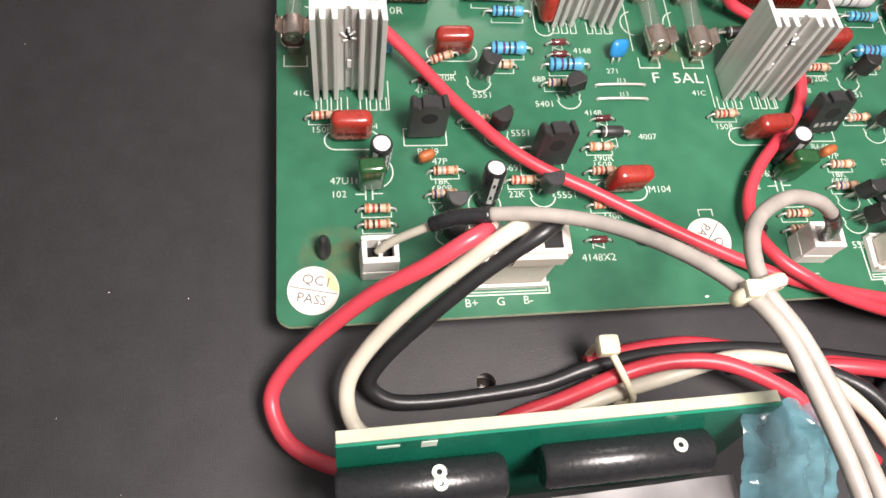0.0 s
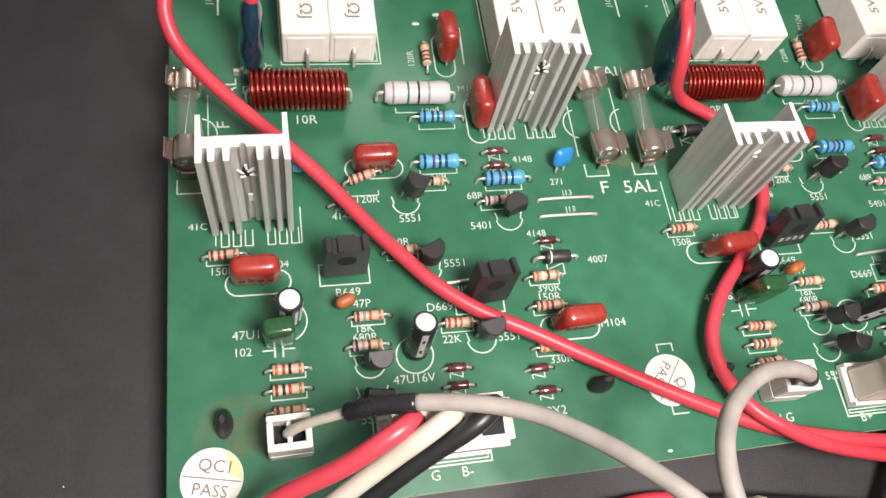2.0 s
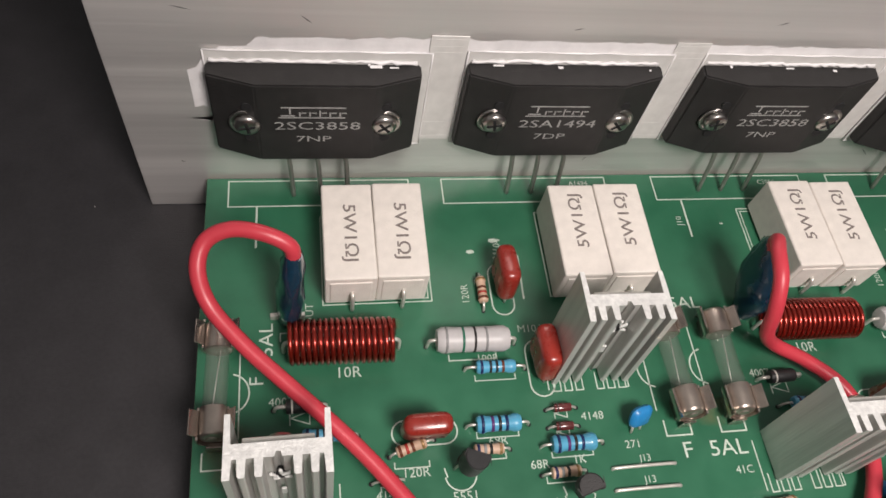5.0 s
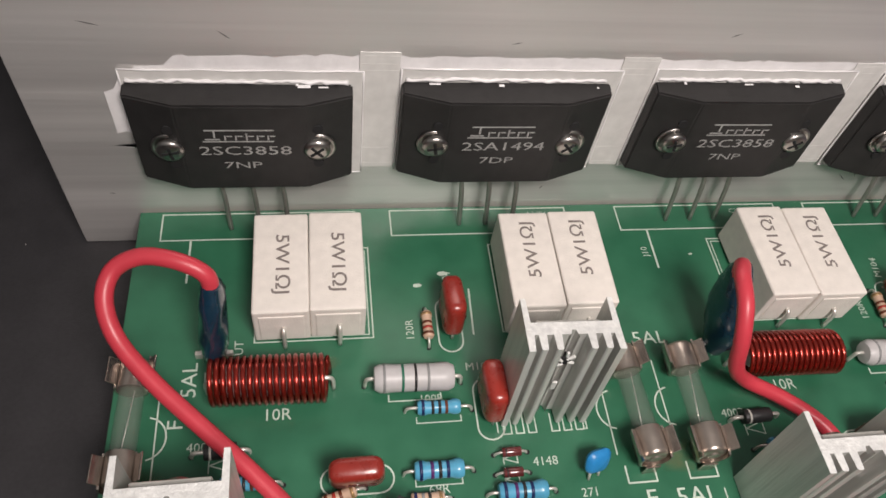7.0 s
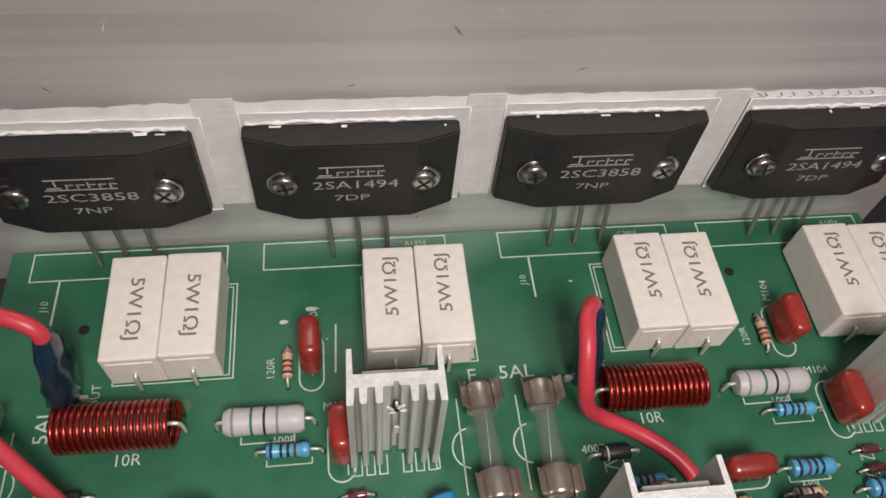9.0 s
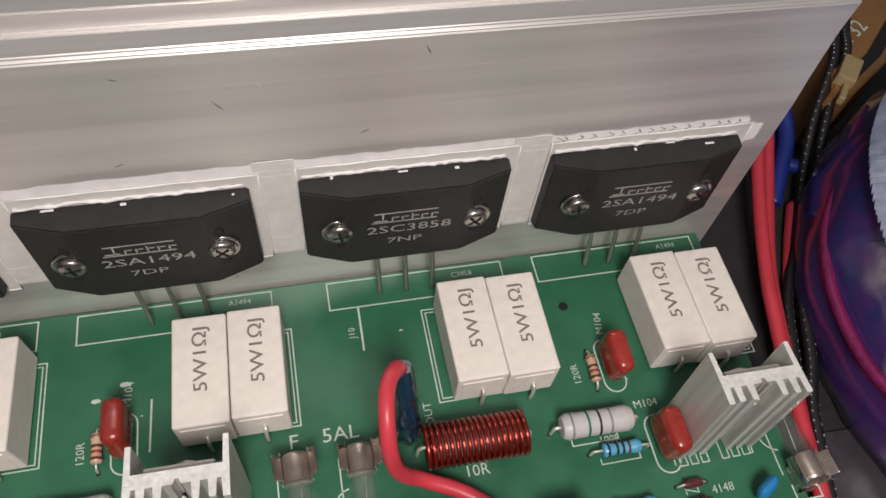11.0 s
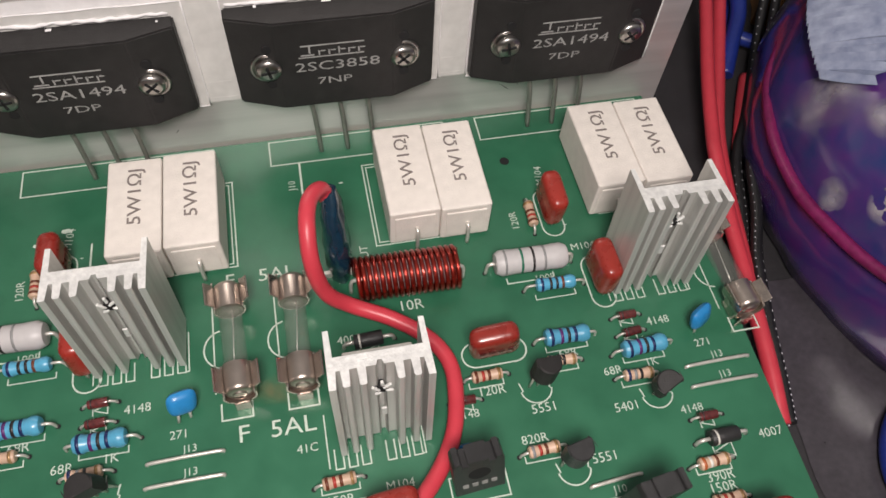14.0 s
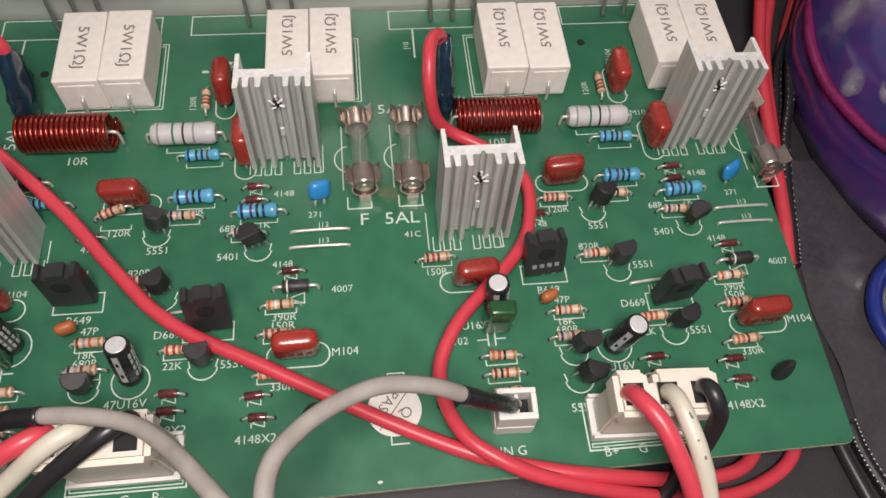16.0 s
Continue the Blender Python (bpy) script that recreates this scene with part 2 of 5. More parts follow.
def spline(pts, steps=8):
    """Points along a smooth curve through the given ones."""
    p = [Vector(q) for q in pts]
    p = [2 * p[0] - p[1]] + p + [2 * p[-1] - p[-2]]
    out = []
    for i in range(1, len(p) - 2):
        for k in range(steps):
            t = k / steps
            out.append(0.5 * ((2 * p[i]) + (p[i + 1] - p[i - 1]) * t + (2 * p[i - 1] - 5 * p[i] + 4 * p[i + 1] - p[i + 2]) * t * t
                              + (3 * p[i] - p[i - 1] - 3 * p[i + 1] + p[i + 2]) * t ** 3))
    return out + [p[-2]]


def turned(bm, profile, axis="z", seg=20, at=(0, 0, 0)):
    """A solid of revolution: profile of (radius, height) from one end to the other."""
    rings = []
    for r, h in profile:
        ring = []
        for k in range(seg):
            a, b = r * math.cos(TAU * k / seg), r * math.sin(TAU * k / seg)
            p = {"z": (a, b, h), "x": (h, a, b), "y": (b, h, a)}[axis]
            ring.append(bm.verts.new(Vector(p) + Vector(at)))
        rings.append(ring)
    for a, b in zip(rings, rings[1:]):
        for k in range(seg):
            bm.faces.new((a[k], a[(k + 1) % seg], b[(k + 1) % seg], b[k])).smooth = True
    bm.faces.new(rings[0][::-1])
    bm.faces.new(rings[-1])


def prism(bm, poly, lo, hi, axis="z", bevel=0.0):
    """A flat outline pushed from lo to hi along an axis."""
    def place(u, v, w):
        return {"z": (u, v, w), "y": (u, w, v), "x": (w, u, v)}[axis]
    a = [bm.verts.new(place(u, v, lo)) for u, v in poly]
    b = [bm.verts.new(place(u, v, hi)) for u, v in poly]
    n = len(poly)
    fs = [bm.faces.new(a[::-1]), bm.faces.new(b)]
    for k in range(n):
        fs.append(bm.faces.new((a[k], a[(k + 1) % n], b[(k + 1) % n], b[k])))
    bmesh.ops.recalc_face_normals(bm, faces=fs)
    if bevel:
        bmesh.ops.bevel(bm, geom=list({e for f in fs for e in f.edges}), offset=bevel, segments=2, affect="EDGES")


def strip(bm, pts, width, z=0.05):
    """A flat printed line on the board."""
    pts = [Vector((p[0], p[1])) for p in pts]
    n = len(pts)
    row = []
    for i, p in enumerate(pts):
        d = (pts[min(i + 1, n - 1)] - pts[max(i - 1, 0)]).normalized()
        s = Vector((-d.y, d.x)) * width / 2
        row.append((bm.verts.new((p.x + s.x, p.y + s.y, z)), bm.verts.new((p.x - s.x, p.y - s.y, z))))
    for (a, b), (c, d) in zip(row, row[1:]):
        bm.faces.new((a, b, d, c))


def lines(bm, pts, width, z=0.05):
    """Straight printed strokes with square corners."""
    for k, (a, b) in enumerate(zip(pts, pts[1:])):
        d = (Vector(b) - Vector(a)).normalized() * width / 2
        strip(bm, [(a[0] - d.x, a[1] - d.y), (b[0] + d.x, b[1] + d.y)], width, z + 0.002 * (k % 2))


def arc(c, r, a0, a1, n=14):
    return [(c[0] + r * math.cos(radians(a0 + (a1 - a0) * k / n)), c[1] + r * math.sin(radians(a0 + (a1 - a0) * k / n))) for k in range(n + 1)]


def finish(bm, name, material, smooth=False):
    me = bpy.data.meshes.new(name)
    for v in bm.verts:
        v.co *= MM
    if smooth:
        for f in bm.faces:
            f.smooth = True
    bm.to_mesh(me)
    bm.free()
    me.materials.append(material)
    if smooth:
        me.set_sharp_from_angle(angle=radians(40))
    return me


def part(name, bm, material, parent, label="", smooth=False):
    ob = new(name, finish(bm, name, material, smooth))
    ob.parent = parent
    if label:
        tagged(ob, label)
    return ob


def thing(name, label, category, at=(0, 0, 0), turn=(0, 0, 0), group="", kind=""):
    ob = new(name)
    ob.empty_display_size = 0.003
    ob.matrix_basis = spot(at, turn)
    return tagged(ob, label, category, group, kind)


def solid(name, bm, material, label, category, at=(0, 0, 0), turn=(0, 0, 0), group="", kind="", smooth=False):
    ob = new(name, finish(bm, name, material, smooth))
    ob.matrix_basis = spot(at, turn)
    return tagged(ob, label, category, group, kind)


def spot(at, turn=(0, 0, 0)):
    return pose(at[0] * MM, at[1] * MM, at[2] * MM, *turn)


def written(name, text, size, material, parent, at, turn=(0, 0, 0), align="CENTER", wide=1.0, bold=0.0, slant=0.0):
    """Lettering as a flat mesh; size is the letters' height in millimetres."""
    cu = bpy.data.curves.new(name, "FONT")
    cu.body, cu.size, cu.align_x, cu.align_y = text, size * 1.38 * MM, align, "CENTER"
    cu.resolution_u, cu.offset, cu.shear = 2, bold * MM, slant
    ob = bpy.data.objects.new(name, cu)
    me = bpy.data.meshes.new_from_object(ob)
    bpy.data.objects.remove(ob)
    bpy.data.curves.remove(cu)
    for v in me.vertices:
        v.co.x *= wide
    me.materials.clear()
    me.materials.append(material)
    o = new(name, me)
    o.parent = parent
    o.matrix_basis = spot(at, turn)
    return o


rnd = random.Random(7)

DX = 91.44  # the two halves of the board repeat at this step
FLOOR = -10.0

# ---- setting: black chassis tray on a table, closed round ----
bm = bmesh.new()
HX, HY, HR = -50.1, -68.0, 2.0
ring = [bm.verts.new((HX + HR * math.cos(TAU * k / 24), HY + HR * math.sin(TAU * k / 24), FLOOR)) for k in range(24)]
mid = [bm.verts.new((HX + 12 * max(-1, min(1, 1.5 * math.cos(TAU * k / 24))), HY + 12 * max(-1, min(1, 1.5 * math.sin(TAU * k / 24))), FLOOR)) for k in range(24)]
outer = [bm.verts.new((x, y, FLOOR)) for x, y in ((-260, -260), (300, -260), (300, 240), (-260, 240))]
low = [bm.verts.new((v.co.x, v.co.y, FLOOR - 1.5)) for v in ring]
for k in range(24):
    j = (k + 1) % 24
    bm.faces.new((ring[k], ring[j], mid[j], mid[k]))
    bm.faces.new((low[k], low[j], ring[j], ring[k]))
quad = [outer[2], outer[3], outer[0], outer[1]]
for k in range(24):
    j = (k + 1) % 24
    a, b = int(((k + 0) % 24) / 6), int((j % 24) / 6)
    bm.faces.new((mid[k], mid[j], quad[a]))
    if a != b:
        bm.faces.new((mid[j], quad[b], quad[a]))
bmesh.ops.recalc_face_normals(bm, faces=bm.faces[:])
floor = solid("floor", bm, CHASSIS, "black powder-coated steel chassis floor with a screw hole", "chassis floor", kind="structure")
for nm, c, s in (("wall_west", (-261, -10, 45), (2, 504, 110)), ("wall_east", (301, -10, 45), (2, 504, 110)),
                 ("wall_south", (20, -261, 45), (564, 2, 110)), ("wall_north", (20, 241, 45), (564, 2, 110))):
    bm = bmesh.new()
    box(bm, c, s)
    solid(nm, bm, CHASSIS, "black powder-coated steel side of the chassis", "chassis wall", kind="structure")
bm = bmesh.new()
box(bm, (20, -10, -26), (900, 800, 20))
solid("table", bm, mat("pale_table_top", (0.55, 0.50, 0.50), 0.5), "pale table top under the open chassis", "table", kind="structure")
# a screw head seen down in the chassis hole
bm = bmesh.new()
turned(bm, [(2.3, 0), (2.3, 0.7), (1.4, 1.6), (0.3, 1.9)], seg=18)
solid("chassis_screw", bm, NICKEL, "pale screw end standing in the hole of the chassis floor", "screw", (HX, HY, FLOOR - 6), smooth=True)
# specks of dust on the black floor
bm = bmesh.new()
for _ in range(8):
    x, y = rnd.uniform(-150, -94), rnd.uniform(-95, 70)
    r = rnd.uniform(0.06, 0.15)
    bm.faces.new([bm.verts.new((x + r * math.cos(a) * rnd.uniform(0.6, 1.6), y + r * math.sin(a), FLOOR + 0.03)) for a in (0, 1.3, 2.5, 3.7, 5.0)])
solid("dust", bm, PAPER, "pale specks of dust on the black chassis floor", "dust", kind="stuff")

# ---- the large heatsink ----
SX0, SX1, SY = -103.5, 91.0, 61.6
sink = thing("large_heatsink", "wide extruded aluminium heatsink standing behind the circuit board", "heatsink", (0, 0, 0))
bm = bmesh.new()
prism(bm, [(SY, FLOOR), (SY, 40.5), (SY + 0.35, 46.9), (SY + 0.55, 55.8), (SY + 0.1, 62.4), (SY + 0.8, 63.0), (SY + 4.6, 63.0), (SY + 5.0, 61.2), (SY + 7.4, 61.2), (SY + 7.9, 64.2), (SY + 46, 64.2), (SY + 46, FLOOR)], SX0, SX1, axis="x", bevel=0.25)
part("back_plate", bm, EXTRUDED, sink, "brushed aluminium face with drawn lines and painted reflection bands")
r1 = random.Random(11)
for k in range(16):
    bm = bmesh.new()
    x, z, a, q = r1.uniform(-95, 88), r1.choice((r1.uniform(40, 60), r1.uniform(42, 60), r1.uniform(2, 9))), r1.uniform(-1.2, 1.2), r1.uniform(0.4, 1.8)
    y = SY - 0.03 if z < 41 else SY + 0.02
    bm.faces.new([bm.verts.new((x + u * math.cos(a) * q - v * math.sin(a) * 0.12, y - 0.05, z + u * math.sin(a) * q + v * math.cos(a) * 0.12)) for u, v in ((-1, -.2), (0, -1), (1, .1), (.2, 1))])
    part("scratch", bm, r1.choice((SAWN, SCUFF, SCUFF)), sink)

# paste smeared on the face behind the transistors
bm = bmesh.new()
r2 = random.Random(3)
cols = []
x = -90.4
while x < 88.0:
    top = 38.6 if x < 45 else 38.0
    if x < -62:
        top = 36.0 + 2.2 * (x > -80)
    top += r2.uniform(-0.25, 0.25)
    bot = 12.6 + r2.uniform(-0.2, 0.2)
    if x < -86:
        bot, top = 19.5 + r2.uniform(-1.5, 1.5) + 0.6 * abs(x + 87), 34.5 - 1.1 * abs(x + 86.5) + r2.uniform(-1.5, 1.5)
    if x > 84:
        bot, top = 30.8 + r2.uniform(-.4, .4), 35.6 + r2.uniform(-.4, .4)
    cols.append((x, bot, top))
    x += r2.uniform(0.9, 1.9)
vs = []
for x, b, t in cols:
    vs.append([bm.verts.new((x, SY - 0.10 - r2.uniform(0, 0.07) * (0 < k < 5), b + (t - b) * k / 5)) for k in range(6)])
for a, c in zip(vs, vs[1:]):
    for k in range(5):
        bm.faces.new((a[k], c[k], c[k + 1], a[k + 1]))
for k in range(5):  # torn flakes at the end
    z0 = 17.5 + k * 0.5
    x0 = -91.5 + r2.uniform(-.5, .5)
    bm.faces.new([bm.verts.new(p) for p in ((x0, SY - 0.12, 18.2), (-86.5, SY - 0.12, 17.2 + k * .2), (-86.0, SY - 0.12, 18.8))])
solid("thermal_paste", bm, PASTE, "white thermal paste smeared over the heatsink face", "thermal paste", kind="stuff")

# dark cracks in the paste over the last transistor
for k in range(15):
    x0 = 46 + 2.5 * k + r2.uniform(-.7, .7)
    bm = bmesh.new()
    path = [(x0 + r2.uniform(-.35, .35) + 0.9 * math.sin(u * 2.1), 37.6 - 0.75 * u) for u in range(5)]
    for (xa, za), (xb, zb) in zip(path, path[1:]):
        bm.faces.new([bm.verts.new(p) for p in ((xa - .13, SY - 0.21, za), (xa + .13, SY - 0.21, za), (xb + .13, SY - 0.21, zb), (xb - .13, SY - 0.21, zb))])
    part("paste_crack", bm, SCUFF, sink)

# ---- the circuit board ----
pcb = thing("circuit_board", "green amplifier circuit board with white printing", "circuit board")
bm = bmesh.new()
BOARD = arc((-88.0, -54.5), 3.0, 180, 270, 8) + arc((83.0, -53.7), 1.7, -88, 2, 6) + [(87.2, 61), (-91, 61)]
prism(bm, BOARD, -1.6, 0.0, bevel=0.12)
part("board", bm, SOLDER_MASK, pcb, "green solder-masked board")
bm = bmesh.new()
prism(bm, [(-1.9 + (x + 1.9) * 1.0006, 1.8 + (y - 1.8) * 1.0006) for x, y in BOARD], -1.35, -0.3)
part("laminate_edge", bm, LAMINATE, pcb)
HOLES = [(-75.1, 43.1), (52.0, 47.6)]
for hx, hy in HOLES:
    bm = bmesh.new()
    turned(bm, [(1.0, 0.0), (1.0, 0.03)], at=(hx, hy, 0.0), seg=14)
    part("drilled_hole", bm, DARK_HOLE, pcb)


def oval(bm, c, length, depth, angle=0, w=0.28, gap=None):
    r = depth / 2
    h = length / 2 - r
    pts = arc((h, 0), r, -90, 90, 10) + arc((-h, 0), r, 90, 270, 10)
    pts.append(pts[0])
    ca, sa = math.cos(radians(angle)), math.sin(radians(angle))
    strip(bm, [(c[0] + ca * x - sa * y, c[1] + sa * x + ca * y) for x, y in pts], w)


def outline(bm, x0, y0, x1, y1, w=0.25):
    lines(bm, [(x0, y0), (x1, y0), (x1, y1), (x0, y1), (x0, y0)], w)


def dee(bm, c, r=2.75, angle=0, w=0.25):
    pts = [(-r, 0.55 * r), (-r * 0.85, 0)] + arc((0, 0.1 * r), r, 190, 350, 14) + [(r * 0.85, 0), (r, 0.55 * r)]
    ca, sa = math.cos(radians(angle)), math.sin(radians(angle))
    q = [(c[0] + ca * x - sa * y, c[1] + sa * x + ca * y) for x, y in pts]
    strip(bm, q, w)


def comb(bm, x0, y0, w=0.22):
    """The printed footprint of a finned heatsink: six little teeth in front and a side line."""
    for k in range(3):
        for s in (0, 1):
            a = x0 + (1.0 + 2.15 * k if s == 0 else 9.4 + 2.15 * k)
            lines(bm, [(a, y0 + 3.2), (a, y0), (a + 1.35, y0), (a + 1.35, y0 + 3.2)], w)
    lines(bm, [(x0, y0 + 9.3), (x0, y0 + 0.4)], w)
    lines(bm, [(x0 + 15.6, y0 + 7.5), (x0 + 15.6, y0 + 0.1), (x0 + 15.1, y0 + 0.1)], w)


def diode_sign(bm, c, s=1.0, w=0.2):
    x, y = c
    lines(bm, [(x - 1.3 * s, y), (x + 1.2 * s, y + 0.9 * s), (x + 1.2 * s, y - 0.9 * s), (x - 1.3 * s, y)], w)
    lines(bm, [(x - 1.4 * s, y + 0.9 * s), (x - 1.4 * s, y - 0.9 * s)], w)


# resistor-like parts: body centre and direction, in the left half
AXIAL = [
    ("150R", -81.3, -11.6, 2), ("RA", -71.0, -33.7, 0), ("RB", -71.0, -37.3, 1), ("RC", -71.0, -41.0, 1),
    ("18K", -56.2, -25.2, 2), ("680R", -57.0, -30.7, 3), ("22K", -39.9, -27.9, 1), ("390R", -21.3, -19.9, 1),
    ("150R", -21.6, -26.0, 2), ("330R", -22.6, -34.0, 2), ("120R", -54.6, 1.3, 3), ("820R", -48.4, -12.8, 2),
    ("68R", -41.0, 1.7, 0), ("68R", -28.4, -3.2, 0), ("120R", -38.2, 32.8, 91)]
BLUES = [("blue", -38.9, 6.0, 1), ("blue", -25.9, 1.6, 1), ("blue_s", -37.8, 16.6, -1)]
DIODES = [(-41.2, -36.2, 2), (-41.2, -39.5, 0), (-25.9, -37.8, 2), (-25.2, -41.9, 0), (-58.9, -2.2, 1), (-19.3, -12.4, 1),
          (-26.6, 8.3, 2), (-26.8, 4.9, 2)]
POWER_DIODES = [(-18.3, -16.3, 2), (-73.2, 11.8, 2)]

bm = bmesh.new()
for dx in (0, DX):
    for k, x, y, a in AXIAL[:-1]:
        lines(bm, [(x + dx - 3.0, y - 0.4), (x + dx - 3.0, y - 1.4), (x + dx + 3.0, y - 1.4), (x + dx + 3.0, y - 0.4)], 0.2)
    for k, x, y, a in BLUES:
        lines(bm, [(x + dx - 3.8, y - 0.9), (x + dx - 3.8, y - 1.9), (x + dx + 3.8, y - 1.9), (x + dx + 3.8, y - 0.9)], 0.2)
    for x, y, a in DIODES:
        diode_sign(bm, (x + dx, y - 0.7), 0.9)
    for x, y, a in POWER_DIODES:
        diode_sign(bm, (x + dx, y - 1.9), 1.3)
    oval(bm, (-75.3 + dx, -16.9), 11.6, 4.6)
    oval(bm, (-18.0 + dx, -30.2), 11.8, 4.8)
    oval(bm, (-51.9 + dx, 5.9), 11.6, 4.6)
    oval(bm, (-29.0 + dx, 16.6), 11.2, 4.6, 90)
    oval(bm, (-33.9 + dx, 33.4), 11.2, 4.4, 90)
    for c, a in (((-56.6, -33.9), 0), ((-56.6, -39.4), 0), ((-35.6, -31.2), 0), ((-46.4, -2.1), 0), ((-44.0, -16.6), 0), ((-26.0, -6.8), 0)):
        dee(bm, (c[0] + dx, c[1]), angle=a)
    for x0, y0, x1, y1 in ((-64.3, -18.4, -55.1, -14.2), (-39.6, -26.0, -30.2, -22.2)):
        outline(bm, x0 + dx, y0, x1 + dx, y1)
    strip(bm, arc((-71.0 + dx, -24.6), 3.9, -150, 110, 24), 0.26)
    strip(bm, arc((-48.4 + dx, -32.9), 3.4, 0, 360, 28), 0.26)
    comb(bm, -82.6 + dx, -9.4)
    comb(bm, -28.0 + dx, 11.8)
    outline(bm, -56.6 + dx, -52.2, -37.8 + dx, -51.6, 0.2)
    lines(bm, [(-57.2 + dx, -44), (-57.2 + dx, -52.8), (-37.2 + dx, -52.8), (-37.2 + dx, -50.5)], 0.28)
    # capacitor sign
    lines(bm, [(-75.0 + dx, -29.8), (-73.1 + dx, -29.8)], 0.25)
    lines(bm, [(-73.0 + dx, -28.3), (-73.0 + dx, -31.0)], 0.3)
    lines(bm, [(-71.6 + dx, -28.3), (-71.6 + dx, -31.0)], 0.3)
    lines(bm, [(-71.5 + dx, -29.7), (-69.6 + dx, -29.7)], 0.25)
    # output coil and the big grey resistor
    lines(bm, [(-46 + dx, 20.0), (-46 + dx, 18.9), (-37 + dx, 18.9), (-37 + dx, 20.0)], 0.25)
    lines(bm, [(-76.6 + dx, 24.5), (-76.6 + dx, 26.0), (-74.6 + dx, 26.0)], 0.25)
    # cement resistors: double outline
    for x0 in (-68.7, -24.0):
        outline(bm, x0 + dx, 31.4, x0 + 20.8 + dx, 51.2, 0.25)
        outline(bm, x0 + 0.7 + dx, 32.1, x0 + 20.1 + dx, 50.5, 0.22)
    for x0 in (-86.7, -43.0):
        outline(bm, x0 + dx, 54.0, x0 + 36.6 + dx, 60.2, 0.28)
    # wire links printed beside the board's middle
    lines(bm, [(-81.1 + dx, 53.8), (-81.2 + dx, 44.5)], 0.4)
    if dx == 0:
        lines(bm, [(-29.3, 40.8), (-29.6, 31.2)], 0.35)
    for xf in ((-86.9, -4.9) if dx == 0 else (6.0 - DX, -5.2)):
        lines(bm, [(xf - 2.5 + dx, 4.8), (xf - 2.5 + dx, 2.0), (xf + 2.5 + dx, 2.0), (xf + 2.5 + dx, 4.8)], 0.28)
        side = 1 if xf < -50 and dx == 0 else -1
        lines(bm, [(xf + side * 3.3 + dx, 7), (xf + side * 3.3 + dx, 24)], 0.25)
        strip(bm, [(xf + dx + side * (1.6 + 3.4 * math.cos(q)), 15.0 + 3.6 * math.sin(q)) for q in (radians(-80 + 16 * k) for k in range(11))], 0.28)
lines(bm, [(-1.5, -36.6), (-1.5, -35.2), (1.6, -35.2), (1.6, -36.6)], 0.25)
lines(bm, [(-1.5, -47.2), (-1.5, -48.6), (1.6, -48.6)], 0.25)
part("printed_artwork", bm, INK, pcb, "white printed component outlines")
for x, y, q in ((-39, 42.1, 0.7), (-34.0, 44.6, 0.8), (-4, -55, 0.4), (-31, 38, 0.2), (18, 47.5, 0.35), (60, 30, 0.2), (40, 42, 0.25)):
    bm = bmesh.new()
    bm.faces.new([bm.verts.new((x + q * math.cos(a) * 1.3, y + q * math.sin(a) * 0.7, 0.07)) for a in (0.2, 1.2, 2.4, 3.5, 4.4, 5.6)])
    part("white_fleck", bm, INK, pcb)

for x, y, w, h in ((-79.5, -42.5, 9, 6), (-62, 26.5, 7, 3), (-84, 4, 5, 6), (3, 6, 6, 3)):
    bm = bmesh.new()
    ring = [bm.verts.new((x + w * (1 + 0.25 * math.sin(3 * q + x)) * math.cos(q), y + h * math.sin(q), 0.03)) for q in (TAU * k / 28 for k in range(28))]
    bm.faces.new(ring)
    part("flux_stain", bm, FLUX, pcb, "brownish flux residue")

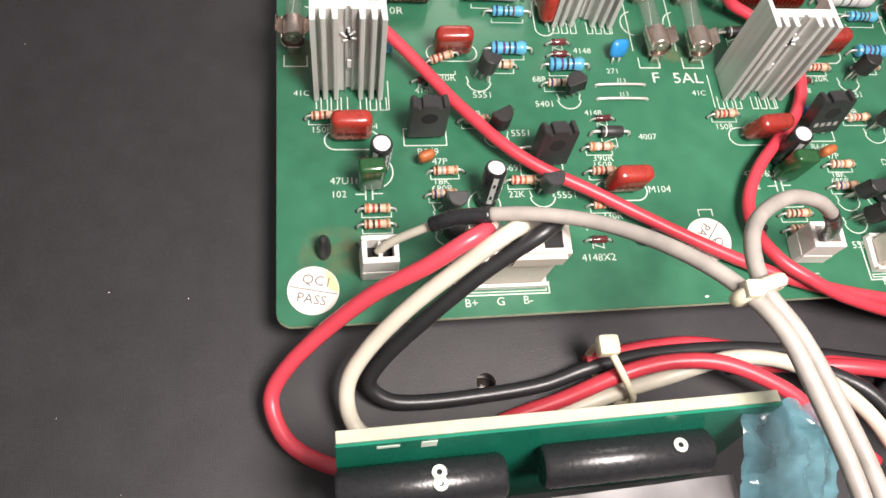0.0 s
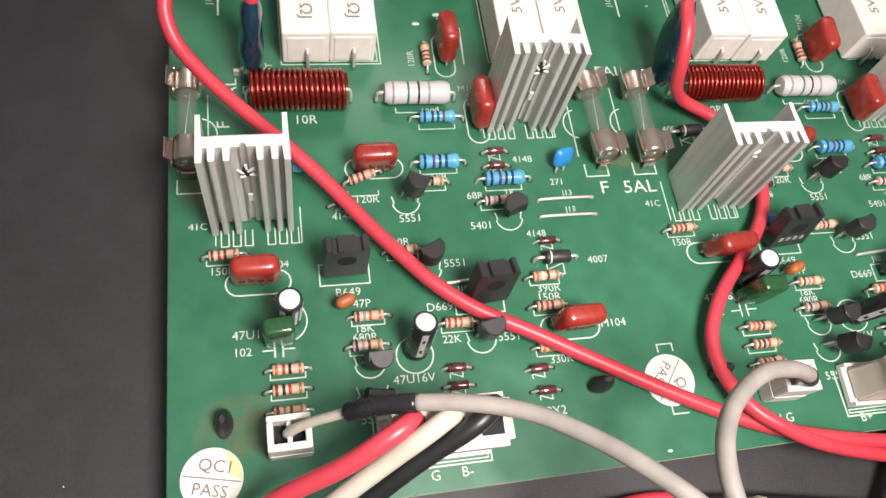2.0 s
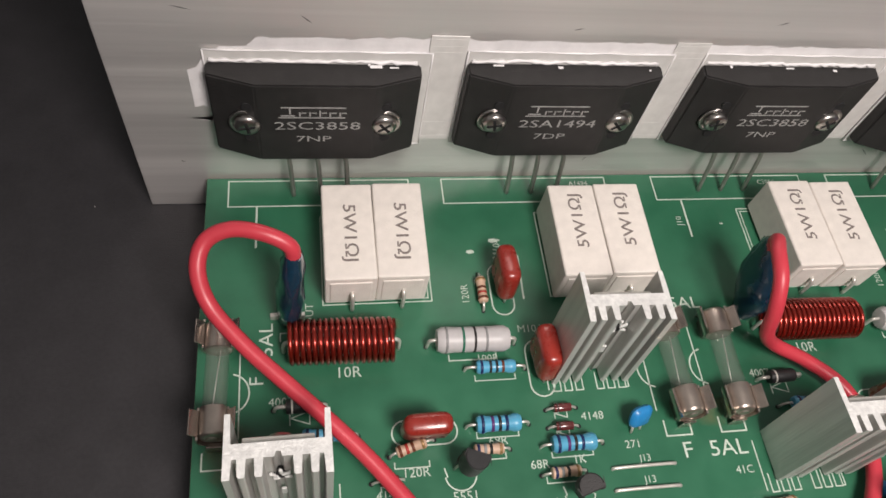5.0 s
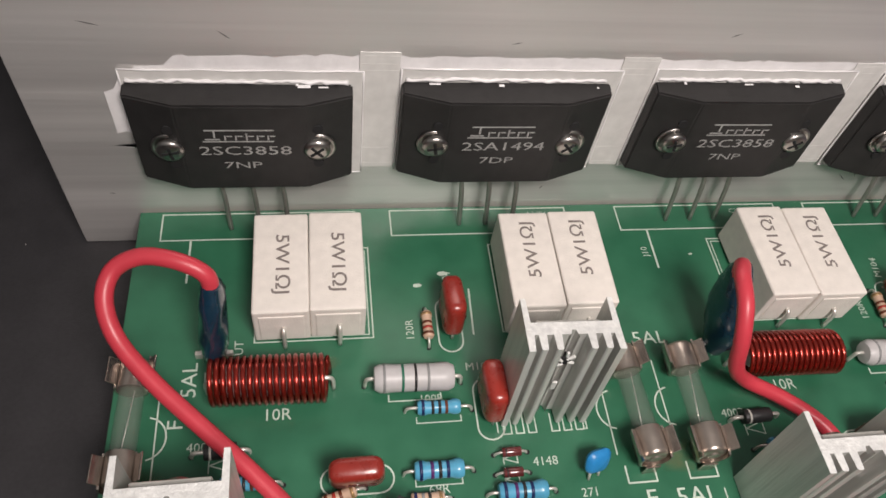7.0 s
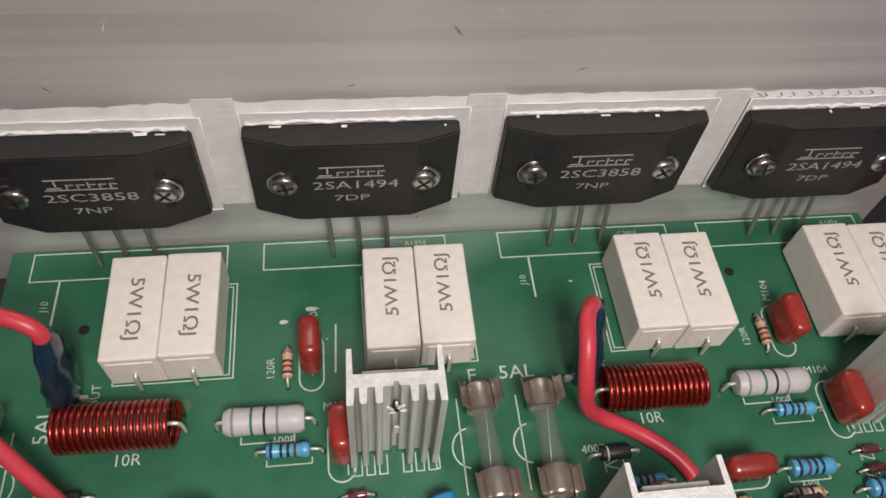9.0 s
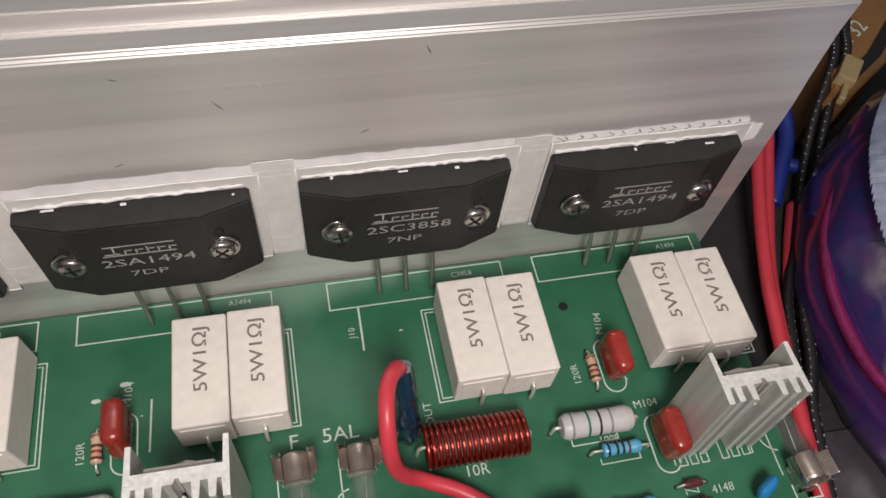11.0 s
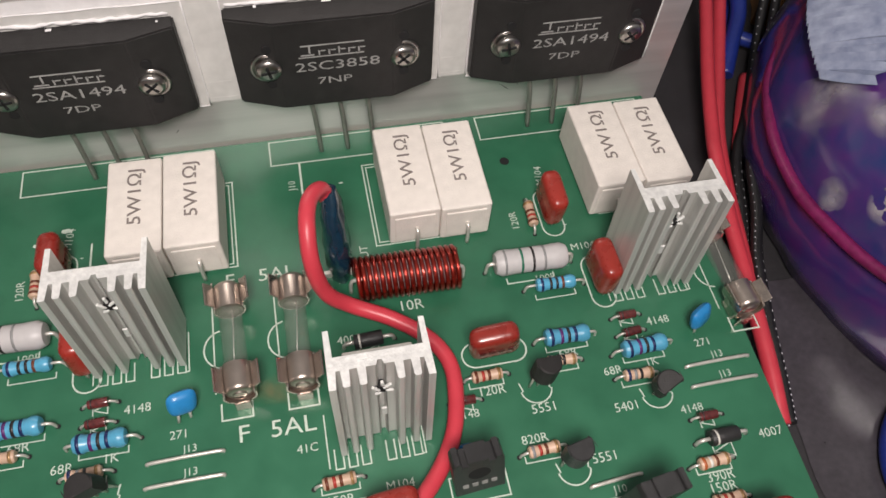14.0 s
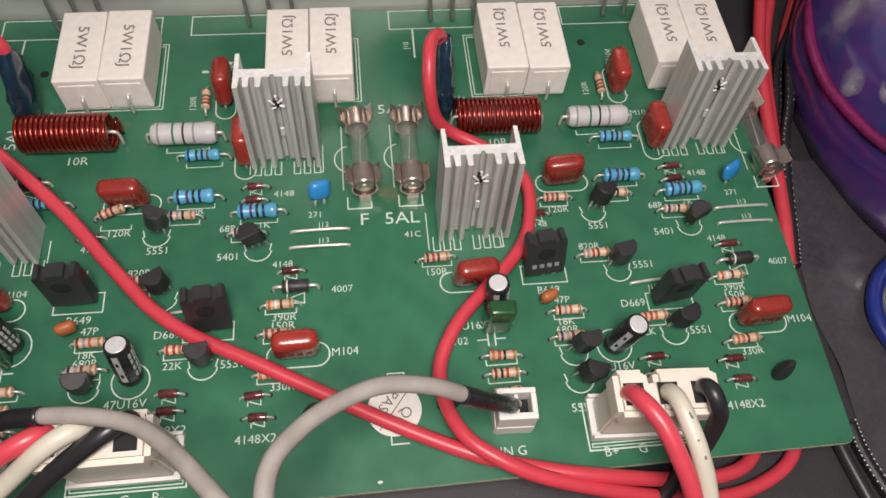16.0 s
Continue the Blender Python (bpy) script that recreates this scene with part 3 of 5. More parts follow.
TEXTS = [
    ("41C", -85.7, -5.1, 1.6, 0), ("150R", -81.6, -14.3, 1.7, 0), ("M104", -72.0, -13.6, 1.6, 0), ("47U16V", -76.4, -26.7, 1.8, 0), ("102", -78.5, -29.8, 1.7, 0),
    ("271", -60.0, -9.9, 1.6, 0), ("B649", -59.3, -20.0, 1.8, 0), ("47P", -57.0, -22.4, 1.7, 0), ("18K", -57.0, -27.2, 1.7, 0), ("680R", -57.0, -28.9, 1.7, 0),
    ("4148", -59.0, -4.4, 1.6, 0), ("120R", -54.0, -1.0, 1.8, 0), ("5551", -45.9, -5.6, 1.8, 0), ("820R", -49.0, -10.5, 1.7, 0), ("5551", -38.4, -15.6, 1.8, 0),
    ("D669", -42.6, -24.2, 1.8, 0), ("22K", -41.2, -30.6, 1.7, 0), ("5551", -30.2, -31.0, 1.8, 0), ("47U16V", -49.0, -37.3, 1.8, 0), ("4148X2", -41.5, -42.8, 1.8, 0),
    ("4148X2", -25.6, -45.6, 1.8, 0), ("5551X2", -55.5, -43.6, 1.8, 0), ("68R", -39.0, 3.4, 1.7, 0), ("1K", -24.8, -0.9, 1.7, 0), ("68R", -32.2, -1.3, 1.7, 0),
    ("5401", -31.9, -8.0, 1.8, 0), ("J13", -12.6, -1.6, 1.4, 0), ("J13", -12.6, -5.4, 1.4, 0), ("J10", -37.6, -21.0, 1.4, 0), ("4148", -21.0, -10.4, 1.6, 0), ("4007", -9.3, -16.8, 1.7, 0),
    ("390R", -20.7, -22.1, 1.8, 0), ("150R", -21.0, -23.9, 1.8, 0), ("M104", -9.2, -30.1, 1.8, 0), ("330R", -21.0, -36.2, 1.7, 0), ("4148", -20.8, 6.7, 1.7, 0),
    ("271", -14.3, 1.0, 1.6, 0), ("10R", -64.6, 17.7, 2.3, 0), ("100R", -38.7, 19.0, 1.6, 0), ("M104", -29.6, 24.6, 1.7, 0), ("OUT", -71.2, 29.6, 1.7, 90),
    ("120R", -41.2, 32.6, 1.6, 90), ("M104", -33.4, 42.6, 1.7, 82), ("J10", -83.0, 48.4, 1.5, 90), ("4007", -76.5, 12.9, 1.7, 0), ("B+", -53.3, -54.4, 1.9, 0), ("G", -47.4, -54.3, 1.9, 0), ("B-", -41.8, -54.2, 1.9, 0), ("IN G", -71.2, -50.6, 1.9, 0)]
for dx in (0, DX):
    for s, x, y, h, a in TEXTS:
        if s == "IN G" and dx == 0:
            continue
        written("printed_text", s, h * 0.93, INK, pcb, (x + dx, y + 0.012 * dx * (1 if y < -52 else -1 if y < -40 else 0), 0.06), (0, 0, a), bold=-0.006)
    written("printed_text", "C3858", 1.2, INK, pcb, (-58.8 + dx, 58.4, 0.06))
    written("printed_text", "A1494", 1.2, INK, pcb, (-12.6 + dx, 58.6, 0.06))
for s, x, y, h, a in (("F", -4.1, -0.9, 3.0, 0), ("5AL", 3.8, -1.0, 3.0, 0), ("F", -4.8, 28.4, 2.7, 0), ("5AL", 3.6, 28.6, 2.7, 0), ("F", -80.6, 17.0, 2.6, 90), ("5AL", -79.0, 24.8, 2.6, 90), ("5AL", 82.0, 26.0, 2.6, 0)):
    written("printed_text", s, h, INK, pcb, (x, y, 0.06), (0, 0, a), bold=0.0, wide=1.1)

# ---- inspection stickers ----
def sticker(at, turn, bend):
    ob = thing("inspection_sticker", "round white inspection sticker, half of it yellowed" if bend else "round white inspection sticker half under a red wire", "sticker", at, (0, 0, turn))
    bm = bmesh.new()
    turned(bm, [(5.0, 0.05), (5.0, 0.12), (4.9, 0.16)], seg=40)
    part("paper", bm, PAPER, ob)
    bm = bmesh.new()
    lines(bm, [(-4.6, 0), (4.6, 0)], 0.2, 0.19)
    part("printed_rule", bm, STICKER_INK, ob)
    written("printed_text", "QC1" if bend else "QC", 2.1, STICKER_INK, ob, (0.3, 2.0, 0.19))
    written("printed_text", "PASS", 2.0, STICKER_INK, ob, (0, -1.9, 0.19))
    if bend:
        bm = bmesh.new()
        pts = arc((0, 0), 4.85, 5, 75, 12) + [(2.0, 2.6), (3.0, 0.6)]
        bm.faces.new([bm.verts.new((x, y, 0.175)) for x, y in pts])
        part("stain", bm, PAPER_YELLOW, ob, "yellow stain")


sticker((-84.0, -50.4, 0), -12, True)
sticker((-0.6, -42.2, 0), 232, False)

# ---- the four large power transistors ----
def power_transistor(x, z, number, code, y=61.2, lean=0.0):
    ob = thing("power_transistor", "large black power transistor screwed to the heatsink, marked " + number, "transistor", (x, y, z), (0, lean, 0), "power transistors on the heatsink")
    # origin: back face, middle of the screw line
    bm = bmesh.new()
    top, bot, W = 9.4, -11.2, 18.2
    plan = [(-W, 0), (W, 0), (W, -2.6), (10.3, -5.0), (-10.3, -5.0), (-W, -2.6)]
    a = [bm.verts.new((u, v, bot + (0.6 if abs(u) > 15 and v < -2 else 0))) for u, v in plan]
    b = [bm.verts.new((u, v, top - (0.5 if v < -2 else 0))) for u, v in plan]
    bm.faces.new(a[::-1])
    bm.faces.new(b)
    for k in range(6):
        j = (k + 1) % 6
        bm.faces.new((a[k], a[j], b[j], b[k]))
    bmesh.ops.recalc_face_normals(bm, faces=bm.faces[:])
    bmesh.ops.bevel(bm, geom=bm.edges[:], offset=0.3, segments=2, affect="EDGES")
    body = part("body", bm, EPOXY, ob, "black moulded epoxy body")
    bm = bmesh.new()
    box(bm, (0.8, 0.12, -0.4), (38.6, 0.16, 24.8), 0.04, 1)
    pad = part("insulating_pad", bm, MICA, ob, "pale insulating pad")
    bm = bmesh.new()
    rim = [(-18.4, -12.7), (20.0, -12.7), (20.0, 11.9), (-18.4, 11.9), (-18.4, -12.7)]
    for (xa, za), (xb, zb) in zip(rim, rim[1:]):
        mids = [(xa + (xb - xa) * q / 9, 0.02, za + (zb - za) * q / 9 + 0.12 * math.sin(q * 2.3 + x)) for q in range(10)]
        sweep(bm, mids, [0.13 + 0.05 * math.sin(q * 1.7 + x) for q in range(10)], 6)
    part("paste_rim", bm, PASTE, pad, "bright rim of paste round the pad")
    bm = bmesh.new()
    rp = random.Random(int(x * 10) + 5)
    pts = [(-17.6 + k * 0.9, rp.uniform(-0.25, 0.15), top + 0.25 + rp.uniform(-0.1, 0.28)) for k in range(40)]
    sweep(bm, pts, [0.28 + rp.uniform(-0.08, 0.2) for _ in pts], 6)
    for k in range(3):
        q = rp.uniform(-15, 16)
        box(bm, (q, -rp.uniform(0.3, 1.5), top - 0.02), (rp.uniform(0.4, 2.2), rp.uniform(0.2, 0.9), 0.14), 0.05, 1)
    part("squeezed_paste", bm, PASTE, ob, "white paste squeezed out along the top")
    for s in (-1, 1):
        sx = 12.1 * s
        yf, SZ = -4.35, -1.2
        bm = bmesh.new()
        turned(bm, [(3.2, yf + 0.35), (3.2, yf - 0.02), (3.05, yf - 0.14), (2.7, yf - 0.16), (2.6, yf - 0.02), (2.3, yf - 0.02)], axis="y", seg=28, at=(sx, 0, SZ))
        part("washer", bm, STEEL, ob)
        bm = bmesh.new()
        turned(bm, [(2.3, yf - 0.1), (2.3, yf - 0.7), (2.1, yf - 1.05), (1.5, yf - 1.28), (0.4, yf - 1.36)], axis="y", seg=24, at=(sx, 0, SZ))
        screw = part("screw", bm, STEEL, ob, "shiny cross-head screw", smooth=True)
        bm = bmesh.new()
        for ang in (20 + 30 * s, 110 + 30 * s):
            box(bm, (sx, yf - 1.2, SZ), (2.9, 0.5, 0.6), 0.1, 1, Matrix.Rotation(radians(ang), 3, "Y"))
        part("cross_recess", bm, DARK_HOLE, screw)
        bm = bmesh.new()
        for zz in (4.3, -3.9):
            turned(bm, [(0.9, -3.9), (0.9, -4.75)], axis="y", seg=14, at=(sx + 0.2, 0.0, zz - 1.0))
        part("moulding_dimple", bm, DARK_HOLE, ob)
    # logo drawn as plain bars
    bm = bmesh.new()
    for c, s in (((-0.5, 0, 4.1), (11.2, 0.05, 0.26)), ((-0.8, 0, 1.5), (11.6, 0.05, 0.26)), ((-4.6, 0, 3.2), (0.3, 0.05, 1.6)), ((-5.0, 0, 2.0), (2.4, 0.05, 0.28))):
        box(bm, (c[0], -5.06, c[2] - 0.5), s)
    for k in range(5):
        box(bm, (-2.9 + 1.75 * k, -5.06, 1.85 + 0.25 * (k == 2)), (0.28, 0.05, 1.1 + 0.5 * (k == 2)), 0, 1)
        box(bm, (-2.2 + 1.75 * k, -5.06, 2.25), (0.9, 0.05, 0.24), 0, 1)
    part("logo_mark", bm, MARKING, ob, "pale drawn maker's mark")
    written("printed_text", number, 2.15, MARKING, ob, (0.2, -5.07, -1.3), (90, 0, 0), wide=1.42)
    written("printed_text", code, 1.65, MARKING, ob, (-0.6, -5.07, -4.9), (90, 0, 0), wide=1.6)
    for k in range(3):
        lx = -5.45 + 5.45 * k
        bm = bmesh.new()
        pts = spline([(lx, -2.4, bot + 0.5), (lx, -2.6, bot - 2), (lx + 0.3, -3.2, bot - 5), (lx + 0.7, -4.6, -z - 0.5)], 5)
        rings = sweep(bm, pts, 0.5, 6)
        part("lead", bm, LEAD_DULL, ob)
    return ob


for x, z, n, c, y in ((-69.0, 23.6, "2SC3858", "7NP", 61.2), (-24.4, 24.4, "2SA1494", "7DP", 61.1), (20.0, 25.0, "2SC3858", "7NP", 61.0), (64.1, 24.7, "2SA1494", "7DP", 60.9)):
    power_transistor(x, z, n, c, y)

# clear strips stuck over the paste between the transistors
for x, top in ((-46.4, 39.6), (-1.8, 39.2), (42.2, 38.6)):
    bm = bmesh.new()
    box(bm, (0, 0, 0), (6.6, 0.12, top - 12.4), 0.03, 1)
    for k, z in enumerate((-0.46, -0.31, 0.36, 0.41, 0.47)):
        box(bm, (0.25 * (-1) ** k, -0.07, z * (top - 12.4)), (5.6, 0.05, 0.14), 0, 1)
    solid("insulating_strip", bm, MICA, "clear wrinkled insulating strip stuck over white paste on the heatsink", "insulating strip", (x, SY - 0.29, (top + 12.4) / 2), group="insulating strips")

# ---- cement resistors ----
def cement(at, turn, flip):
    ob = thing("cement_resistor", "white ceramic-cased power resistor standing on the board, marked 5W1ΩJ", "resistor", at, turn, "cement power resistors")
    bm = bmesh.new()
    vs = box(bm, (0, 0, 5.3), (9.5, 20.7, 9.4), 0.5, 3)
    part("case", bm, CERAMIC, ob, "white ceramic case")
    bm = bmesh.new()
    box(bm, (0, -10.3, 5.0), (7.6, 0.5, 7.2), 0.22, 2)
    part("cement_fill", bm, CERAMIC, ob)
    for s in (-1, 1):
        bm = bmesh.new()
        sweep(bm, spline([(0.3, s * 10.1, 5.0), (0.3, s * 11.1, 5.0), (0.3, s * 11.6, 3.8), (0.3, s * 11.6, 0)], 4), 0.4, 8)
        part("lead", bm, TINNED, ob)
    written("printed_text", "5W1ΩJ", 2.4, CERAMIC_INK, ob, (0.2, -0.6 if flip else 1.9, 10.03), (0, 0, -90 if flip else 90), wide=1.26, bold=0.03)
    return ob


for x, y, a, fl, lift in ((-63.7, 41.8, 0.3, True, 0), (-54.1, 42.0, -0.2, True, 0), (-19.0, 41.0, -0.6, False, 0), (-9.3, 41.2, -0.4, False, 0),
                          (30.0, 41.4, 0.2, False, 0), (39.6, 41.0, 0.0, False, 0), (69.7, 41.4, 0.3, False, 0), (79.3, 41.0, 0.0, False, 0)):
    cement((x, y, lift), (0, 0, a), fl)

# ---- output coils ----
def coil(x, y):
    ob = thing("output_coil", "coil of red enamelled copper wire wound round a resistor", "coil", (x, y, 0), (0, 0, -1), "output coils")
    bm = bmesh.new()
    n, turns, R, L = 18 * 20, 18.0, 3.75, 18.6
    pts = [(-L / 2 + L * k / n, R * math.cos(TAU * turns * k / n), 4.4 + R * math.sin(TAU * turns * k / n)) for k in range(n + 1)]
    pts = [(-L / 2 - 0.1, R * 0.98, 0.0)] + [(-L / 2 - 0.05, R, 2.4)] + pts + [(L / 2 + 0.3, R * 0.9, 2.5), (L / 2 + 0.4, R * 0.8, 0.0)]
    sweep(bm, pts, 0.47, 7)
    part("winding", bm, COPPER, ob, "red enamelled copper winding")
    bm = bmesh.new()
    turned(bm, [(2.4, -7.5), (2.7, -7.0), (2.7, 7.0), (2.4, 7.5)], axis="x", at=(0, 0, 4.4), seg=16)
    part("core_resistor", bm, GREY_CERAMIC, ob)
    for s in (-1, 1):
        bm = bmesh.new()
        sweep(bm, spline([(s * 7.4, 0, 4.4), (s * 9.6, 0, 4.3), (s * 10.3, 0, 3.2), (s * 10.4, 0, 0)], 4), 0.36, 8)
        part("lead", bm, TINNED, ob)


coil(-65.6, 22.1)
coil(27.0, 22.0)

# ---- axial resistors and diodes ----
LOOKS = {"150R": "nrn", "RA": "ork", "RB": "nkr", "RC": "ngn", "18K": "neo", "680R": "ben", "22K": "rro", "390R": "own", "330R": "oon", "120R": "nrn", "820R": "ern", "68R": "bek"}


def DIP(r):
    return 0.86 if r < 2 else 0.965


def axial(name, label, category, group, length, radius, material, bands, pitch, lift, dumbbell=True, wire=0.3):
    ob = thing(name, label, category, (0, 0, -400), (0, 0, 0), group)
    bm = bmesh.new()
    h = length / 2
    if dumbbell:
        prof = [(radius * 0.35, -h - 0.1), (radius * 0.8, -h), (radius, -h * 0.86), (radius, -h * 0.66), (radius * DIP(radius), -h * 0.52), (radius * DIP(radius), h * 0.52), (radius, h * 0.66), (radius, h * 0.86), (radius * 0.8, h), (radius * 0.35, h + 0.1)]
    else:
        prof = [(radius * 0.5, -h), (radius * 0.94, -h), (radius, -h + 0.12), (radius, h - 0.12), (radius * 0.94, h), (radius * 0.5, h)]
    turned(bm, prof, axis="x", at=(0, 0, lift), seg=16)
    body = part("body", bm, material, ob, smooth=True)
    spots = {3: (-0.36, 0.0, 0.36), 4: (-0.76, -0.3, 0.02, 0.34), 5: (-0.76, -0.38, -0.08, 0.2, 0.74), 1: (-0.62,), 2: (-0.55, 0.55)}[len(bands)]
    if dumbbell and len(bands) == 3:
        spots, bands = (-0.76, -0.3, 0.1, 0.76), bands + "g"
    for s, c in zip(spots, bands):
        wide = length * (0.05 if dumbbell and radius < 1.3 else 0.034 if radius < 2 else 0.016)
        r = radius * (1.02 if (not dumbbell or abs(s) > 0.6) else DIP(radius) + 0.025)
        bm = bmesh.new()
        turned(bm, [(r - 0.1, s * h - wide), (r, s * h - wide), (r, s * h + wide), (r - 0.1, s * h + wide)], axis="x", at=(0, 0, lift), seg=16)
        part("colour_band", bm, BANDS[c], body)
    for s in (-1, 1):
        bm = bmesh.new()
        sweep(bm, spline([(s * h, 0, lift), (s * (pitch - 0.9), 0, lift), (s * (pitch - 0.2), 0, lift - 0.5), (s * pitch, 0, -0.2)], 3), wire, 6)
        lead = part("lead", bm, TINNED, ob)
        bm = bmesh.new()
        turned(bm, [(0.42, 0.0), (0.42, 0.04)], at=(s * (pitch + 0.15), 0, 0), seg=10)
        part("lead_hole", bm, DARK_HOLE, lead)
    return ob


PROTO = {}


def place_axial(key, x, y, a, make, tilt=0.0, lift=0.0, roll=0.0):
    m = spot((x, y, lift), (roll, tilt, a))
    if key not in PROTO:
        PROTO[key] = make()
        PROTO[key].matrix_basis = m
    else:
        copy_thing(PROTO[key], m)


for dx in (0, DX):
    for k, x, y, a in AXIAL:
        jig = rnd.uniform(-2.5, 2.5)
        tilt, lift = rnd.uniform(-2.5, 2.5), rnd.uniform(0, 0.25)
        if k == "120R" and dx == 0 and y < 5:
            jig, tilt, lift, y = 12, -9, 1.6, 2.7
        place_axial(k, x + dx + rnd.uniform(-.25, .25), y, a + jig, lambda: axial("film_resistor", "small beige axial resistor with coloured bands", "resistor", "small resistors", 5.2, 1.05, BEIGE, LOOKS[k], 3.95, 1.35, True, 0.25), tilt, lift)
    for k, x, y, a in BLUES:
        ln, rr = (7.9, 1.6) if k == "blue" else (7.2, 1.3)
        place_axial(k, x + dx, y, a + rnd.uniform(-2, 2), lambda: axial("metal_film_resistor", "bright blue axial resistor with dark bands", "resistor", "blue resistors", ln, rr, BLUE_FILM, "bvkbe"[:4] if k == "blue" else "bkkn", 5.7, 1.9, True, 0.27), rnd.uniform(-2, 2))
    for x, y, a in DIODES:
        place_axial("diode", x + dx, y, a + rnd.uniform(-4, 4), lambda: axial("glass_diode", "small orange-red glass diode with a black band", "diode", "glass diodes", 3.2, 0.82, GLASS_DIODE, "k", 2.75, 1.0, False, 0.23), rnd.uniform(-4, 4), rnd.uniform(0, 0.3), 0)
    for x, y, a in POWER_DIODES:
        place_axial("rectifier", x + dx, y + rnd.uniform(-.3, .3), a + rnd.uniform(-3, 3), lambda: axial("rectifier_diode", "black cylindrical rectifier diode with a silver band", "diode", "rectifier diodes", 5.0, 1.3, EPOXY_DARK, "w", 4.5, 1.7, False, 0.36), rnd.uniform(-4, 4))
    place_axial("big_grey", -41.7 + dx + (0.3 if dx else 0), 21.7, -1, lambda: axial("power_resistor", "thick pale grey axial resistor with dark bands", "resistor", "grey power resistors", 13.5, 2.45, GREY_CERAMIC, "etke", 8.3, 3.1, True, 0.36))

# the small blue resistor half behind the finned heatsink
for dx in (0, DX):
    place_axial("blue_s", -69.3 + dx, 6.0, 0, lambda: None)

# ---- wire links ----
def link(a, b):
    bm = bmesh.new()
    sweep(bm, spline([(a[0], a[1], 0), (a[0] + (b[0] - a[0]) * 0.04, a[1] + (b[1] - a[1]) * 0.04, 0.55), ((a[0] + b[0]) / 2, (a[1] + b[1]) / 2, 0.75), (b[0] - (b[0] - a[0]) * 0.04, b[1] - (b[1] - a[1]) * 0.04, 0.55), (b[0], b[1], 0)], 4), 0.32, 8)
    solid("wire_link", bm, TINNED, "straight bare tinned wire link lying on the board", "wire link", group="wire links")


for dx in (0, DX):
    link((-19.2 + dx, -3.1), (-7.4 + dx, -3.0))
    link((-19.5 + dx, -6.9), (-7.5 + dx, -6.9))
    link((-42.2 + dx, -19.9), (-33.5 + dx, -19.3))

# ---- red box capacitors ----
def red_capacitor(at, turn, length=8.9, high=8.2, thick=4.0):
    ob = thing("film_capacitor", "glossy dark red dipped film capacitor standing on two leads", "capacitor", at, turn, "red film capacitors")
    bm = bmesh.new()
    vs = box(bm, (0, 0, high / 2 + 1.2), (length, thick, high), 1.8, 4)
    for v in bm.verts:
        k = (v.co.z - 1.2) / high
        v.co.x *= 1.0 - 0.06 * k
        v.co.y *= 1.0 - 0.22 * abs(v.co.x / length * 2) ** 3
    part("body", bm, RED_DIP, ob, smooth=True)
    for s in (-1, 1):
        bm = bmesh.new()
        rod(bm, (s * 3.4, 0, 2.0), (s * 3.4, 0, -0.2), 0.3, 8)
        part("lead", bm, TINNED, ob)
    bm = bmesh.new()
    for k in range(4):
        box(bm, (-2.4 + 1.6 * k, -thick / 2 - 0.02, high * 0.5 + 1.0), (1.1, 0.06, 1.2), 0, 1)
    part("faint_marking", bm, mat("dark_red_ink", (0.10, 0.012, 0.01), 0.5) if "dark_red_ink" not in bpy.data.materials else bpy.data.materials["dark_red_ink"], ob)


for at, turn in (((-75.6, -16.0, 0), (5, 1, 1)), ((-18.3, -29.4, 0), (7, 3, 3)), ((-52.0, 6.3, 0), (10, -2, 0)), ((-28.9, 17.2, 0), (0, 4, 92)), ((-33.8, 33.9, 0), (0, 6, 91)),
                 ((16.7, -16.4, 0), (12, 3, 6)), ((72.7, -29.6, 0), (4, -2, 2)), ((39.6, 6.4, 0), (6, -7, 0)), ((62.3, 17.2, 0), (0, -4, 93)), ((57.2, 34.1, 0), (0, -8, 92))):
    red_capacitor(at, turn)

# ---- small-signal transistors ----
def small_transistor(at, turn):
    ob = thing("small_transistor", "small black half-round transistor on three leads", "transistor", at, turn, "small transistors")
    bm = bmesh.new()
    pts = [(-1.9, 1.0)] + arc((0, 0), 2.15, 152, 388, 18) + [(1.9, 1.0)]
    prism(bm, pts, 4.1, 8.7)
    bmesh.ops.bevel(bm, geom=[e for e in bm.edges if all(v.co.z > 8.5 or v.co.z < 4.3 for v in e.verts)], offset=0.2, segments=1, affect="EDGES")
    part("body", bm, EPOXY_DARK if rnd.random() < 0.5 else EPOXY, ob, smooth=True)
    for s in (-1, 0, 1):
        bm = bmesh.new()
        rod(bm, (s * 1.2, 0.1, 4.2), (s * 1.5, 0.0, -0.2), 0.25, 6)
        part("lead", bm, TINNED, ob)


for at, turn in (((-56.6, -33.4, 0), (10, 8, 5)), ((-56.6, -39.2, 0), (14, 6, -6)), ((-35.2, -30.3, 0), (4, 0, 10)), ((-46.1, -1.4, 0), (-4, 8, -20)), ((-43.7, -15.2, 0), (2, -3, 25)), ((-25.2, -6.0, 0), (-6, 12, 196)),
                 ((34.8, -33.2, 0), (6, 10, 8)), ((34.8, -38.8, 0), (4, 14, -14)), ((55.5, -29.6, 0), (6, 4, 20)), ((45.4, -1.4, 0), (-2, 6, 3)), ((46.9, -15.3, 0), (2, 1, 12)), ((66.1, -6.0, 0), (-8, 14, 205))):
    small_transistor(at, turn)

